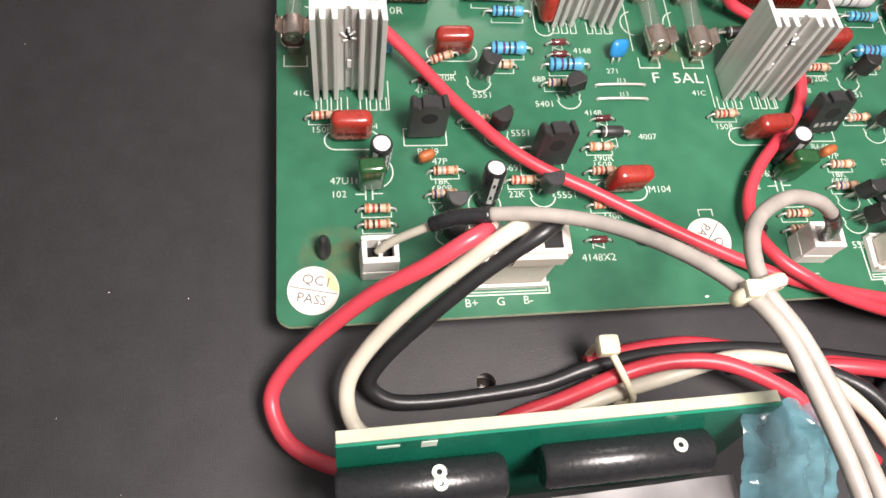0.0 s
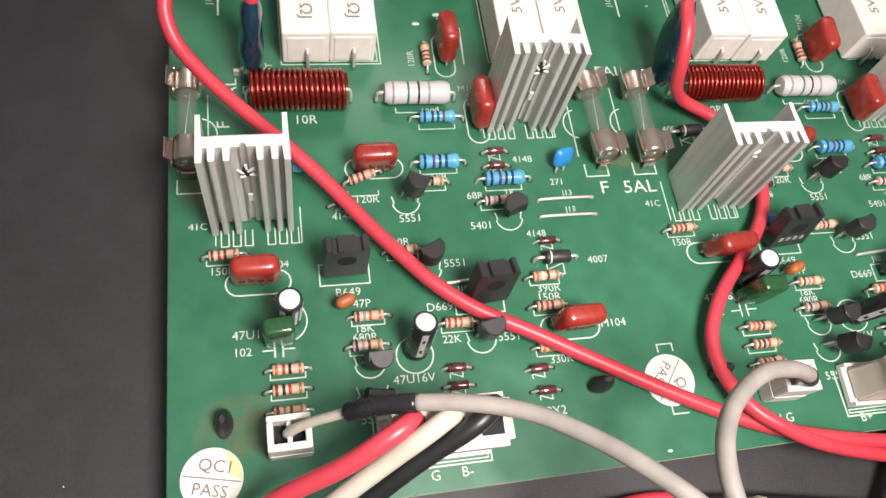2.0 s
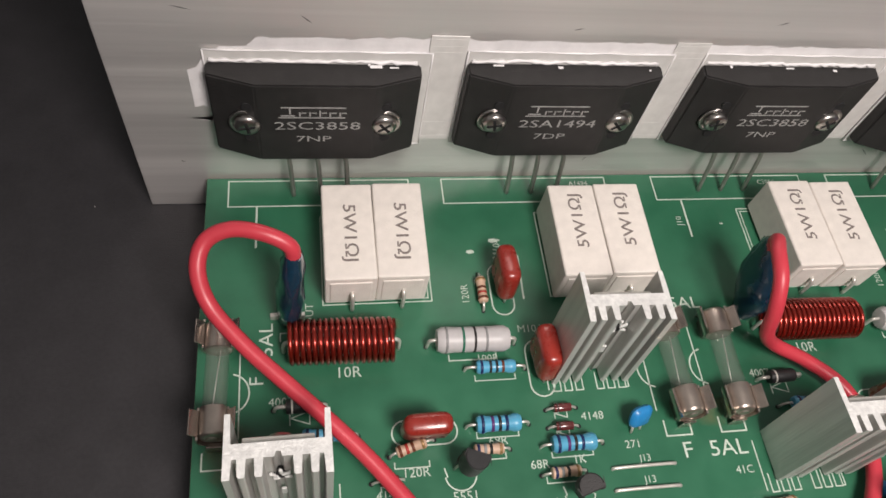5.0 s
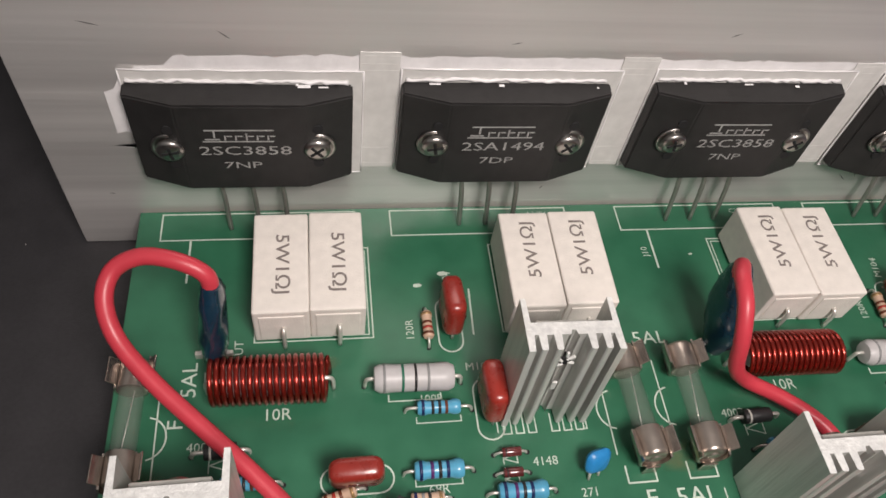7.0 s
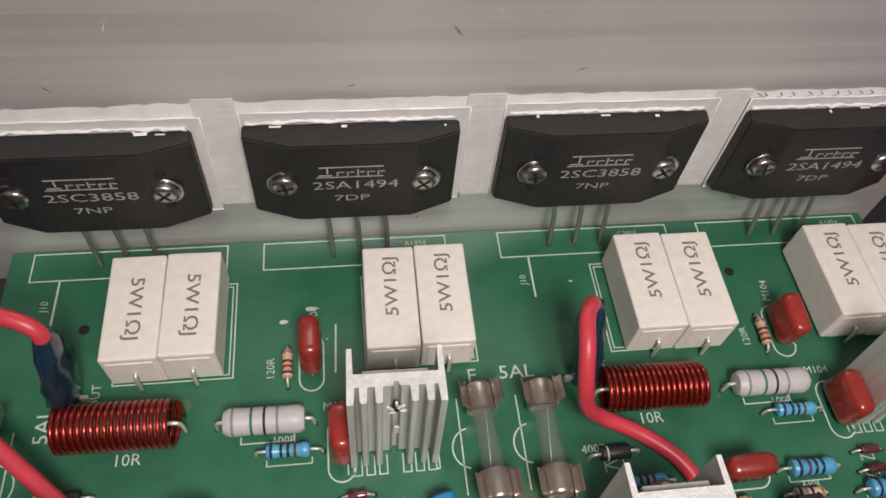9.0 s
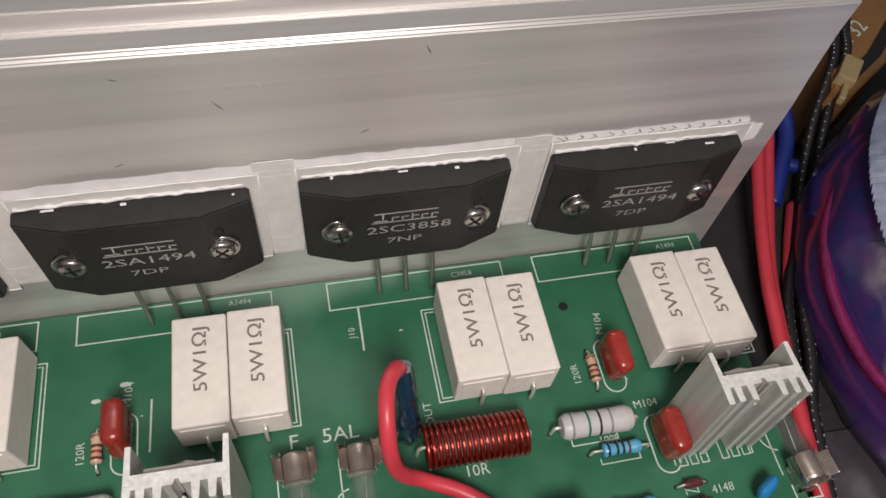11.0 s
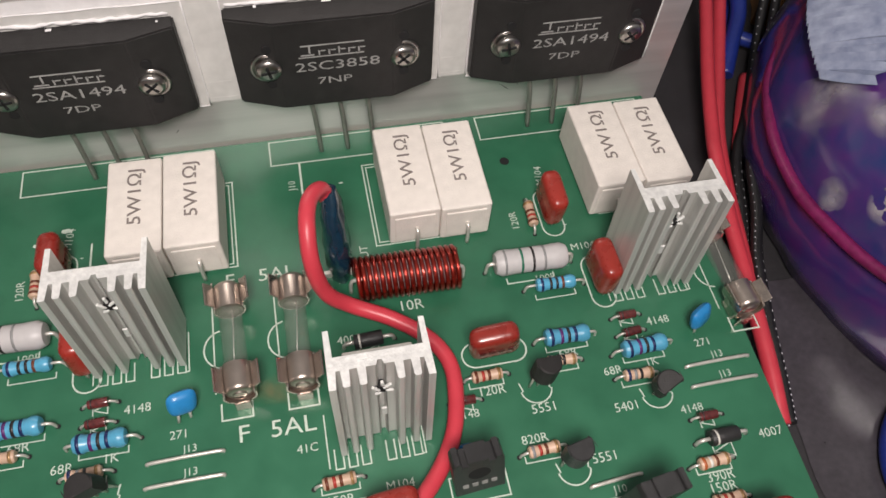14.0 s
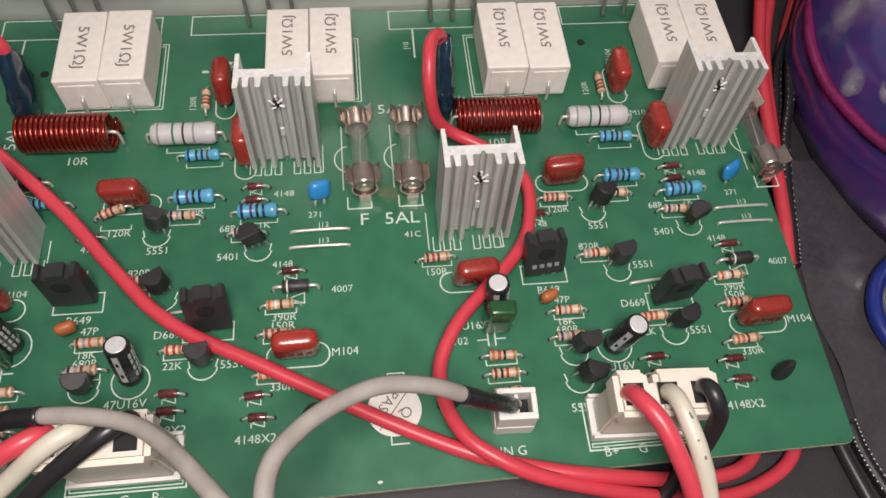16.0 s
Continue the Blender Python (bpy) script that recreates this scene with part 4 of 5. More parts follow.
# ---- medium transistors with a hole through the case ----
def driver_transistor(at, turn, mark):
    ob = thing("driver_transistor", "flat black driver transistor with a mounting hole, standing upright", "transistor", at, turn, "driver transistors")
    bm = bmesh.new()
    W, H, T = 3.95, 10.8, 3.1
    circle = arc((0, 6.9), 1.6, 0, 360, 16)[:-1]
    notch = [(-W, 0), (W, 0), (W, H - 1.0), (W - 0.4, H), (2.7, H), (2.5, H - 0.9), (1.6, H - 0.9), (1.6, H), (-1.6, H), (-1.6, H - 0.9), (-2.5, H - 0.9), (-2.7, H), (-W + 0.4, H), (-W, H - 1.0)]
    z0 = 1.9
    prism(bm, [(x, z + z0) for x, z in notch], -T / 2, T / 2, axis="y", bevel=0.12)
    body = part("body", bm, EPOXY_DARK, ob, "black moulded case")
    for s in (-1, 1):
        bm = bmesh.new()
        turned(bm, [(1.75, s * (T / 2 - 0.05)), (1.75, s * (T / 2 + 0.02))], axis="y", at=(0, 0, z0 + 6.6), seg=20)
        part("mounting_hole", bm, DARK_HOLE, body)
    if mark:
        bm = bmesh.new()
        for k in range(4):
            box(bm, (-2.3 + 1.5 * k, -T / 2 - 0.03, z0 + 3.0), (0.9, 0.05, 1.2), 0, 1)
        part("faint_marking", bm, MARKING, body)
    for s in (-1, 0, 1):
        bm = bmesh.new()
        box(bm, (s * 2.25, 0, 1.0), (0.75, 0.5, 2.4))
        part("lead", bm, TINNED, ob)


for at, turn, mk in (((-59.7, -16.0, 0), (-2, 0, 2), False), ((-34.1, -23.6, 0), (-8, 3, 6), False), ((31.6, -16.2, 0), (-9, -5, 3), True), ((56.3, -23.6, 0), (3, 0, 9), False)):
    driver_transistor(at, turn, mk)

# ---- electrolytic capacitors ----
def electrolytic(at, turn):
    ob = thing("electrolytic_capacitor", "small black electrolytic capacitor with a bare silver top", "capacitor", at, turn, "electrolytic capacitors")
    bm = bmesh.new()
    turned(bm, [(2.0, 0.6), (2.2, 0.7), (2.25, 1.4), (2.1, 1.8), (2.25, 2.2), (2.25, 10.9), (2.1, 11.35), (1.65, 11.4)], seg=24)
    can = part("sleeve", bm, SLEEVE, ob, "black shrink sleeve", smooth=True)
    bm = bmesh.new()
    turned(bm, [(1.72, 11.3), (1.72, 11.44), (1.6, 11.48)], seg=24)
    part("top", bm, CAN_TOP, ob, "bare aluminium top")
    bm = bmesh.new()
    ang = [radians(a) for a in range(212, 241, 7)]
    for k in range(len(ang) - 1):
        bm.faces.new([bm.verts.new((2.28 * math.cos(q), 2.28 * math.sin(q), z)) for q, z in ((ang[k], 2.4), (ang[k + 1], 2.4), (ang[k + 1], 10.7), (ang[k], 10.7))])
    for zz in (3.5, 5.5, 7.5, 9.2):
        for k in (0, 1, 2):
            q = radians(290 + 25 * k)
            box(bm, (2.21 * math.cos(q), 2.21 * math.sin(q), zz), (0.5, 0.2, 1.2), 0, 1, Matrix.Rotation(q + math.pi / 2, 3, "Z"))
    part("minus_stripe", bm, SILVER_PRINT, ob, "silver printed stripe")
    bm = bmesh.new()
    q = radians(226)
    for zz in (4.4, 8.2):
        box(bm, (2.25 * math.cos(q), 2.25 * math.sin(q), zz), (0.5, 0.16, 1.0), 0, 1, Matrix.Rotation(q + math.pi / 2, 3, "Z"))
    part("minus_mark", bm, SLEEVE, ob)
    for s in (-1, 1):
        bm = bmesh.new()
        rod(bm, (s * 1.2, 0, 0.8), (s * 1.2, 0, -0.2), 0.28, 6)
        part("lead", bm, TINNED, ob)


for at, turn in (((-70.4, -24.3, 0.2), (2, 2, 10)), ((-48.2, -32.4, 0.4), (-6, 8, 40)), ((20.7, -23.6, 0.3), (-3, -3, 30)), ((42.6, -33.0, 0.4), (3, 9, 0))):
    electrolytic(at, turn)


def green_capacitor(at, turn):
    ob = thing("green_capacitor", "glossy dark green dipped film capacitor leaning on the board", "capacitor", at, turn, "green film capacitors")
    bm = bmesh.new()
    box(bm, (0, 0, 6.1), (5.2, 3.2, 9.6), 0.9, 3)
    part("body", bm, GREEN_DIP, ob, smooth=True)
    for s in (-1, 1):
        bm = bmesh.new()
        rod(bm, (s * 1.7, 0, 1.6), (s * 1.7, 0, -0.2), 0.28, 6)
        part("lead", bm, TINNED, ob)


green_capacitor((-72.0, -28.0, 0), (4, 0, 4))
green_capacitor((20.0, -27.6, 0), (2, 2, -2))


def disc_capacitor(at, turn, material, r, label):
    ob = thing("disc_capacitor", label, "capacitor", at, turn, "ceramic disc capacitors")
    bm = bmesh.new()
    prof = [(0.05, -1.1), (r * 0.6, -1.05), (r * 0.9, -0.6), (r, 0), (r * 0.9, 0.6), (r * 0.6, 1.05), (0.05, 1.1)]
    turned(bm, prof, axis="y", at=(0, 0, r + 1.0), seg=22)
    for v in bm.verts:
        q = math.atan2(v.co.z - r - 1, v.co.x)
        k = (abs(math.cos(q)) ** 4.2 + abs(math.sin(q)) ** 4.2) ** (-1 / 4.2)
        v.co.x *= k
        v.co.z = r + 1 + (v.co.z - r - 1) * k
        if v.co.z < r + 1:
            v.co.x *= 1 - 0.12 * (r + 1 - v.co.z) / r
            v.co.z = r + 1 + (v.co.z - r - 1) * 0.85
    part("body", bm, material, ob, smooth=True)
    for s in (-1, 1):
        bm = bmesh.new()
        rod(bm, (s * 0.9, 0, 1.8), (s * 1.0, 0, -0.2), 0.28, 6)
        part("lead", bm, TINNED, ob)


for dx in (0, DX):
    disc_capacitor((-60.4 + dx, -22.2, 0), (10, 0, 22), ORANGE_DISC, 1.9, "small orange-brown ceramic disc capacitor")
disc_capacitor((31.0, -13.2, 0), (-66, 0, 4), BLUE_DISC, 1.5, "small bright blue ceramic disc capacitor behind a black transistor")
disc_capacitor((-13.3, 3.5, 0), (-25, 12, 16), BLUE_DISC, 2.4, "bright blue ceramic disc capacitor")
disc_capacitor((77.3, 3.8, 0), (-14, 0, 30), BLUE_DISC, 2.5, "bright blue ceramic disc capacitor leaning sideways")

# ---- finned clip-on heatsinks with their transistors ----
def finned_sink(at, turn):
    """Origin: middle of the front fins' foot. The web runs along x, fins to the front, two long sides to the back."""
    ob = thing("finned_heatsink", "small upright extruded aluminium heatsink with a transistor behind it", "heatsink", at, turn, "finned heatsinks")
    W, z0, z1 = 7.35, 0.6, 25.0
    outl = [(-W, 0), (-W + 1.0, 0), (-W + 1.2, 2.75)]
    for k, x in enumerate((-4.9, -2.6)):
        outl += [(x - 0.62, 2.75), (x - 0.5, 0.35), (x - 0.3, 0.15), (x + 0.3, 0.15), (x + 0.5, 0.35), (x + 0.62, 2.75)]
    outl += [(-0.55, 2.75), (-0.7, 2.3), (-0.3, 3.5), (0.3, 3.5), (0.7, 2.3), (0.55, 2.75)]
    for k, x in enumerate((2.6, 4.9)):
        outl += [(x - 0.62, 2.75), (x - 0.5, 0.35), (x - 0.3, 0.15), (x + 0.3, 0.15), (x + 0.5, 0.35), (x + 0.62, 2.75)]
    outl += [(W - 1.2, 2.75), (W - 1.0, 0), (W, 0), (W - 0.1, 9.2), (W - 0.9, 9.2), (W - 1.0, 4.9), (-W + 1.0, 4.9), (-W + 0.9, 9.2), (-W + 0.1, 9.2)]
    bm = bmesh.new()
    prism(bm, outl, z0, z1)
    part("extrusion", bm, FINNED, ob, "grooved aluminium extrusion")
    bm = bmesh.new()
    prism(bm, outl, z1 + 0.005, z1 + 0.05)
    part("sawn_end", bm, SAWN, ob, "bright sawn end")
    bm = bmesh.new()
    turned(bm, [(0.95, 2.2), (0.95, 3.4)], axis="y", at=(0, 0, 18.0), seg=14)
    part("bore", bm, DARK_HOLE, ob)
    for k, (u, w, q) in enumerate(((-0.9, 0.5, 50), (0.8, 0.9, -40), (0.1, 1.9, 85), (1.1, -0.5, 20), (-0.6, -1.0, -30))):
        bm = bmesh.new()
        box(bm, (u, 2.25, 18.0 + w), (1.7 - 0.15 * k, 0.5, 0.5), 0.14, 1, Matrix.Rotation(radians(q), 3, "Y"))
        part("burr", bm, SAWN, ob, "bright torn burr round the hole")
    # small bright raised piece below the hole
    bm = bmesh.new()
    box(bm, (0.2, 2.6, 9.6), (0.9, 0.4, 2.4), 0.12, 1)
    part("scar", bm, SAWN, ob, "bright raised fleck")
    bm = bmesh.new()
    box(bm, (0, 7.2, 10.0), (10.0, 4.2, 9.2), 0.3, 1)
    part("transistor_case", bm, EPOXY_DARK, ob, "black transistor case")
    bm = bmesh.new()
    box(bm, (0, 5.6, 16.0), (10.0, 1.3, 15.0), 0.15, 1)
    part("transistor_tab", bm, TINNED, ob)
    bm = bmesh.new()
    turned(bm, [(2.6, 6.3), (2.6, 7.1), (1.8, 8.0), (0.6, 8.3)], axis="y", at=(0, 0, 18.0), seg=18)
    part("screw_head", bm, STEEL, ob, smooth=True)
    for s in (-1, 0, 1):
        bm = bmesh.new()
        rod(bm, (2.54 * s, 7.4, 5.6), (2.54 * s, 7.4, -0.2), 0.4, 6)
        part("lead", bm, TINNED, ob)


for at, turn in (((-75.7, -7.3, 0), (-3, 0, 0.5)), ((-20.1, 12.9, 0), (-3, 0, -1)), ((18.3, -7.6, 0), (-3, 0, 0)), ((71.6, 12.9, 0), (-3, 0, -0.5))):
    finned_sink(at, turn)

# ---- glass fuses in clips ----
def fuse(at, turn):
    clip = thing("fuse_holder", "nickel-plated spring fuse clips holding a glass fuse", "fuse holder", at, turn, "fuse holders")
    for y in (-8.0, 8.0):
        # spring band round the cap, open on top
        arch = [(2.46 * math.cos(q), 4.4 + 2.46 * math.sin(q)) for q in (radians(-206 + 232 * k / 22) for k in range(23))]
        bm = bmesh.new()
        rows = []
        for k, (u, w) in enumerate(arch):
            a, b = Vector(arch[max(k - 1, 0)]), Vector(arch[min(k + 1, 22)])
            n = Vector(((b - a).y, -(b - a).x)).normalized() * 0.32
            rows.append([bm.verts.new(p) for p in ((u, y - 2.7, w), (u, y + 2.7, w), (u + n.x, y + 2.7, w + n.y), (u + n.x, y - 2.7, w + n.y))])
        for a, b in zip(rows, rows[1:]):
            for k in range(4):
                bm.faces.new((a[k], a[(k + 1) % 4], b[(k + 1) % 4], b[k]))
        bm.faces.new(rows[0][::-1])
        bm.faces.new(rows[-1])
        bmesh.ops.recalc_face_normals(bm, faces=bm.faces[:])
        band = part("clip", bm, NICKEL, clip, "springy nickel-plated clip", smooth=True)
        for s in (-1, 1):
            bm = bmesh.new()
            box(bm, (s * 2.95, y, 6.2), (0.32, 4.4, 2.1), 0.12, 2, Matrix.Rotation(radians(40 * s), 3, "Y"))
            part("ear", bm, NICKEL, band)
        bm = bmesh.new()
        box(bm, (0, y, 0.95), (2.8, 3.6, 1.9), 0.1, 1)
        part("foot", bm, NICKEL, band)
        bm = bmesh.new()
        box(bm, (0, y + (3.1 if y > 0 else -3.1), 1.4), (2.6, 0.3, 2.8), 0.1, 1)
        part("end_stop", bm, NICKEL, band)
    ob = thing("glass_fuse", "glass tube fuse with metal end caps", "fuse", (at[0], at[1], at[2]), turn, "glass fuses")
    bm = bmesh.new()
    turned(bm, [(1.9, -9.0), (2.0, -8.9), (2.0, 8.9), (1.9, 9.0)], axis="y", at=(0, 0, 4.4), seg=24)
    tube = part("tube", bm, FUSE_GLASS, ob, "clear glass tube", smooth=True)
    tube.visible_shadow = False
    for s in (-1, 1):
        bm = bmesh.new()
        turned(bm, [(0.2, s * 10.6), (1.0, s * 10.5), (1.2, s * 10.25), (1.95, s * 10.2), (2.28, s * 9.9), (2.38, s * 9.4), (2.38, s * 5.2), (2.05, s * 5.05)], axis="y", at=(0, 0, 4.4), seg=24)
        bmesh.ops.recalc_face_normals(bm, faces=bm.faces[:])
        part("end_cap", bm, CAP, ob, "nickel-plated cap", smooth=True)
    bm = bmesh.new()
    rod(bm, (-0.5, -6, 4.0), (0.6, 6, 4.7), 0.09, 5)
    part("fuse_wire", bm, TINNED, ob)


for at, turn in (((-87.0, 16.2, 0), (0, 0, -1)), ((-4.2, 14.6, 0), (0, 0, 3)), ((6.4, 14.4, 0), (0, 0, 0)), ((84.6, 14.2, 0), (0, 6, 4))):
    fuse(at, turn)

# ---- blue-sleeved output terminals ----
def terminal(base, top):
    ob = thing("output_terminal", "spade terminal in crinkled dark blue shrink tube standing on the board", "terminal", base, (0, 0, 0), "output terminals")
    d = Vector(top) - Vector(base)
    bm = bmesh.new()
    n = 12
    pts = [d * (k / n) for k in range(n + 1)]
    rads = [2.2, 2.4, 2.6, 2.9, 3.0, 3.0, 2.9, 2.8, 2.7, 2.6, 2.5, 2.2, 1.5]
    sweep(bm, pts, rads, 16)
    for v in bm.verts:
        v.co.x = d.x * v.co.z / d.z + (v.co.x - d.x * v.co.z / d.z) * 0.80
        v.co.y = d.y * v.co.z / d.z + (v.co.y - d.y * v.co.z / d.z) * (1.05 + 0.8 * math.sin(math.pi * min(1.0, v.co.z / d.z)))
        v.co += Vector((0.6 * noise.noise(v.co * 0.45), 0.6 * noise.noise(v.co * 0.6 + Vector((9, 0, 0))), 0))
    part("shrink_tube", bm, BLUE_SLEEVE, ob, "crinkled dark blue shrink tube", smooth=True)
    bm = bmesh.new()
    box(bm, (0, 0, 0.6), (6.3, 0.8, 1.6), 0.1, 1)
    part("blade", bm, TINNED, ob)


terminal((-75.2, 29.2, 0), (-73.4, 31.4, 19.5))
terminal((15.4, 26.4, 0), (15.1, 31.6, 19.5))


def cable(name, label, category, pts, radius, material, group="", steps=8, seg=12):
    bm = bmesh.new()
    sweep(bm, spline(pts, steps), radius, seg)
    return solid(name, bm, material, label, category, group=group)


W1 = [(-74.0, 30.6, 16), (-73.8, 31.8, 20.8), (-77.7, 33.2, 23.0), (-83.2, 34.3, 23.0), (-87.4, 33.0, 21.4), (-88.7, 29.2, 18.8), (-87.0, 24.6, 15.0), (-81.6, 18.6, 12.0), (-74.8, 12.4, 9.6), (-68.3, 6.4, 8.0), (-63.0, 1.1, 6.6),
      (-58.9, -3.6, 5.6), (-54.2, -9.5, 5.0), (-48.9, -15.8, 5.0), (-43.8, -21.4, 5.0), (-36.8, -26.6, 4.6), (-26.4, -32.0, 4.0), (-15.3, -37.9, 3.0), (-4.3, -43.8, 2.4), (5.7, -48.8, 2.0), (15.0, -52.8, 1.9),
      (25.2, -55.7, 1.8), (36, -57.6, 0.8), (50, -58.6, -3.0), (60, -58.2, -5.2), (67, -55.4, -7.2), (71, -49, -8.3), (72, -40, -8.5)]
cable("output_wire", "thick red insulated wire running across the board", "wire", W1, 1.38, RED_WIRE, "output wires")
W2 = [(15.0, 30.8, 16), (13.9, 31.0, 20.4), (11.7, 27.4, 22.4), (10.8, 22.4, 21.6), (10.8, 18.4, 17.0), (12.3, 16.9, 10.5), (16.0, 16.4, 6.0), (22.6, 13.7, 4.0), (28.0, 9.6, 3.2), (30.8, 5.2, 2.6), (31.1, 0.0, 2.4), (29.3, -7.4, 2.6), (25.3, -13.9, 3.4), (18.6, -20.8, 4.2),
      (12.1, -28.0, 4.2), (8.3, -35.6, 3.6), (8.6, -43.0, 3.7), (11.4, -49.6, 5.0), (16.8, -54.0, 5.0), (23.6, -57.0, 3.2), (34.0, -59.4, 0.2), (46, -61.2, -3.5), (58, -61.8, -7.0), (68, -60.0, -8.2), (76, -55.4, -8.5), (80, -47, -8.6)]
cable("output_wire", "thick red insulated wire looping from terminal to board edge", "wire", W2, 1.38, RED_WIRE, "output wires")

# ---- connectors ----
def input_socket(at, turn):
    ob = thing("input_connector", "white two-way plug socket near the board's front edge", "connector", at, turn, "input connectors")
    bm = bmesh.new()
    prism(bm, [(-3.7, 0), (-3.6, 4.2), (3.6, 4.2), (3.7, 0)], -2.9, 2.9, axis="y", bevel=0.3)
    part("socket", bm, NYLON_WHITE, ob, smooth=True)
    for c, q in (((0, -2.2, 6.4), (7.0, 1.2, 5.0)), ((0, 2.4, 6.4), (7.0, 1.0, 5.0)), ((-3.0, 0.1, 6.4), (1.0, 3.6, 5.0)), ((3.0, 0.1, 6.4), (1.0, 3.6, 5.0)), ((0, 0.1, 6.0), (0.8, 3.6, 4.2))):
        bm = bmesh.new()
        box(bm, c, q, 0.28, 2)
        plug = part("plug_wall", bm, NYLON_WHITE, ob)
    bm = bmesh.new()
    box(bm, (0, 0.1, 4.6), (5.4, 3.8, 0.8), 0.1, 1)
    part("slot", bm, DARK_HOLE, ob)


input_socket((-71.2, -45.8, 0), (0, 0, 1))
input_socket((20.6, -45.6, 0), (0, 0, -2))


def power_plug(at, turn, lift):
    ob = thing("power_connector", "cream three-way power plug with red, white and black wires", "connector", at, turn, "power connectors")
    bm = bmesh.new()
    prism(bm, [(-4.1, 0), (-4.1, 2.3), (-3.5, 2.3), (-3.5, 1.1), (3.5, 1.1), (3.5, 2.3), (4.1, 2.3), (4.1, 0)], -9.4, 9.4, axis="x")
    part("header", bm, NYLON_WHITE, ob, "white tray-shaped header on the board")
    top = 20.5 + lift
    bm = bmesh.new()
    prism(bm, [(-3.3, 1.15), (-3.2, 5), (-3.0, top - 4), (3.0, top - 4), (3.2, 5), (3.3, 1.15)], -8.4, 8.6, axis="x", bevel=0.5)
    body = part("plug_body", bm, NYLON, ob, "cream plug housing", smooth=True)
    for x0, x1 in ((-9.0, -3.0), (-2.0, 9.3)):
        bm = bmesh.new()
        prism(bm, [(-4.2, top - 5.6), (-4.2, top), (3.9, top), (3.9, top - 5.6)], x0, x1, axis="x", bevel=0.95)
        part("plug_head", bm, NYLON, body, smooth=True)
    bm = bmesh.new()
    prism(bm, [(-3.9, top - 5.2), (-3.9, top - 0.5), (1.4, top - 0.5), (1.4, top - 5.2)], -4.2, -1.0, axis="x", bevel=0.3)
    part("bridge", bm, NYLON, body)
    for k in range(3):
        bm = bmesh.new()
        box(bm, (-6.0 + 5.9 * k, -0.6, top + 0.03), (3.5, 3.8, 0.08), 0.03, 1)
        part("cavity", bm, DARK_HOLE, body)


power_plug((-47.2, -47.6, 0), (4, 0, 0), 0)
power_plug((44.2, -47.4, 0), (1, 2, -2), -3.8)

LEADS = "power leads"
cable("power_lead", "thick red power lead from the plug, looping over the chassis floor", "wire", [(-53.0, -47.6, 18), (-53.6, -48.4, 21.6), (-57.5, -50.6, 22.0), (-64.0, -53.4, 18.5), (-72.8, -55.8, 12.5), (-81.4, -59.8, 5.5), (-88.8, -65.0, 0), (-92.2, -70.2, -3.5), (-90.0, -77.0, -4.5), (-84.8, -81.4, -4.5), (-76, -85, -4.5), (-60, -92, -5)], 1.55, RED_WIRE_PALE, LEADS)
cable("power_lead", "thick white power lead from the plug, looping over the chassis floor", "wire", [(-47.0, -47.6, 18), (-47.6, -48.2, 22.4), (-51.6, -50.6, 23.0), (-58.5, -54.0, 18), (-67.0, -58.6, 11.5), (-74.3, -64.0, 5), (-78.1, -69.2, 0.5), (-77.6, -75.0, -3), (-73.8, -78.8, -4), (-64, -82, -5), (-50, -86, -6)], 1.55, WHITE_WIRE, LEADS)
cable("power_lead", "thick black power lead from the plug, lying along the chassis floor", "wire", [(-41.2, -47.2, 17), (-41.0, -47.4, 22.0), (-44.6, -50.2, 23.2), (-53.5, -54.2, 17.5), (-63.0, -59.4, 9.0), (-71.0, -64.4, 0.5), (-74.0, -68.0, -4.5), (-70.4, -71.0, -7), (-63.2, -71.6, -8), (-51.0, -70.9, -8.2), (-39.0, -69.6, -7.6), (-28.0, -66.8, -5.8), (-12.0, -64.6, -6.5), (10, -65, -7), (40, -70, -7)], 1.55, BLACK_WIRE, LEADS)
cable("power_lead", "thick red power lead hanging over the board's edge", "wire", [(38.4, -47.4, 12), (38.0, -48.1, 17.6), (38.8, -50.6, 20.2), (40.8, -54.2, 20.4), (42.8, -58.6, 18.5), (45.4, -64.4, 14), (48, -74, 4), (46, -86, -5)], 1.55, RED_WIRE_PALE, LEADS)
white_lead = cable("power_lead", "thick white power lead with black printing, hanging over the board's edge", "wire", [(44.8, -47.4, 12), (44.6, -48.6, 17.6), (44.8, -51.2, 19.8), (45.6, -54.8, 19.4), (46.7, -58.7, 17.8), (48.4, -64.2, 13), (50, -76, 3), (47, -88, -6)], 1.55, WHITE_WIRE, LEADS)
for x, y, z, q in ((45.3, -53.4, 21.25, 20), (46.2, -56.8, 20.2, -25), (46.8, -59.4, 18.95, 15)):
    bm = bmesh.new()
    box(bm, (x, y, z), (0.35, 1.5, 0.16), 0, 1, Matrix.Rotation(radians(q), 3, "Z"))
    part("printed_mark", bm, STICKER_INK, white_lead)
cable("power_lead", "thick black power lead beside the white one", "wire", [(50.6, -47.6, 12), (50.5, -48.4, 18.6), (51.4, -51.1, 18.8), (52.8, -53.0, 14), (51.8, -56.4, 4), (46.6, -61.4, -3.5), (40, -70, -6.5), (30, -80, -7.5)], 1.5, BLACK_WIRE, LEADS)

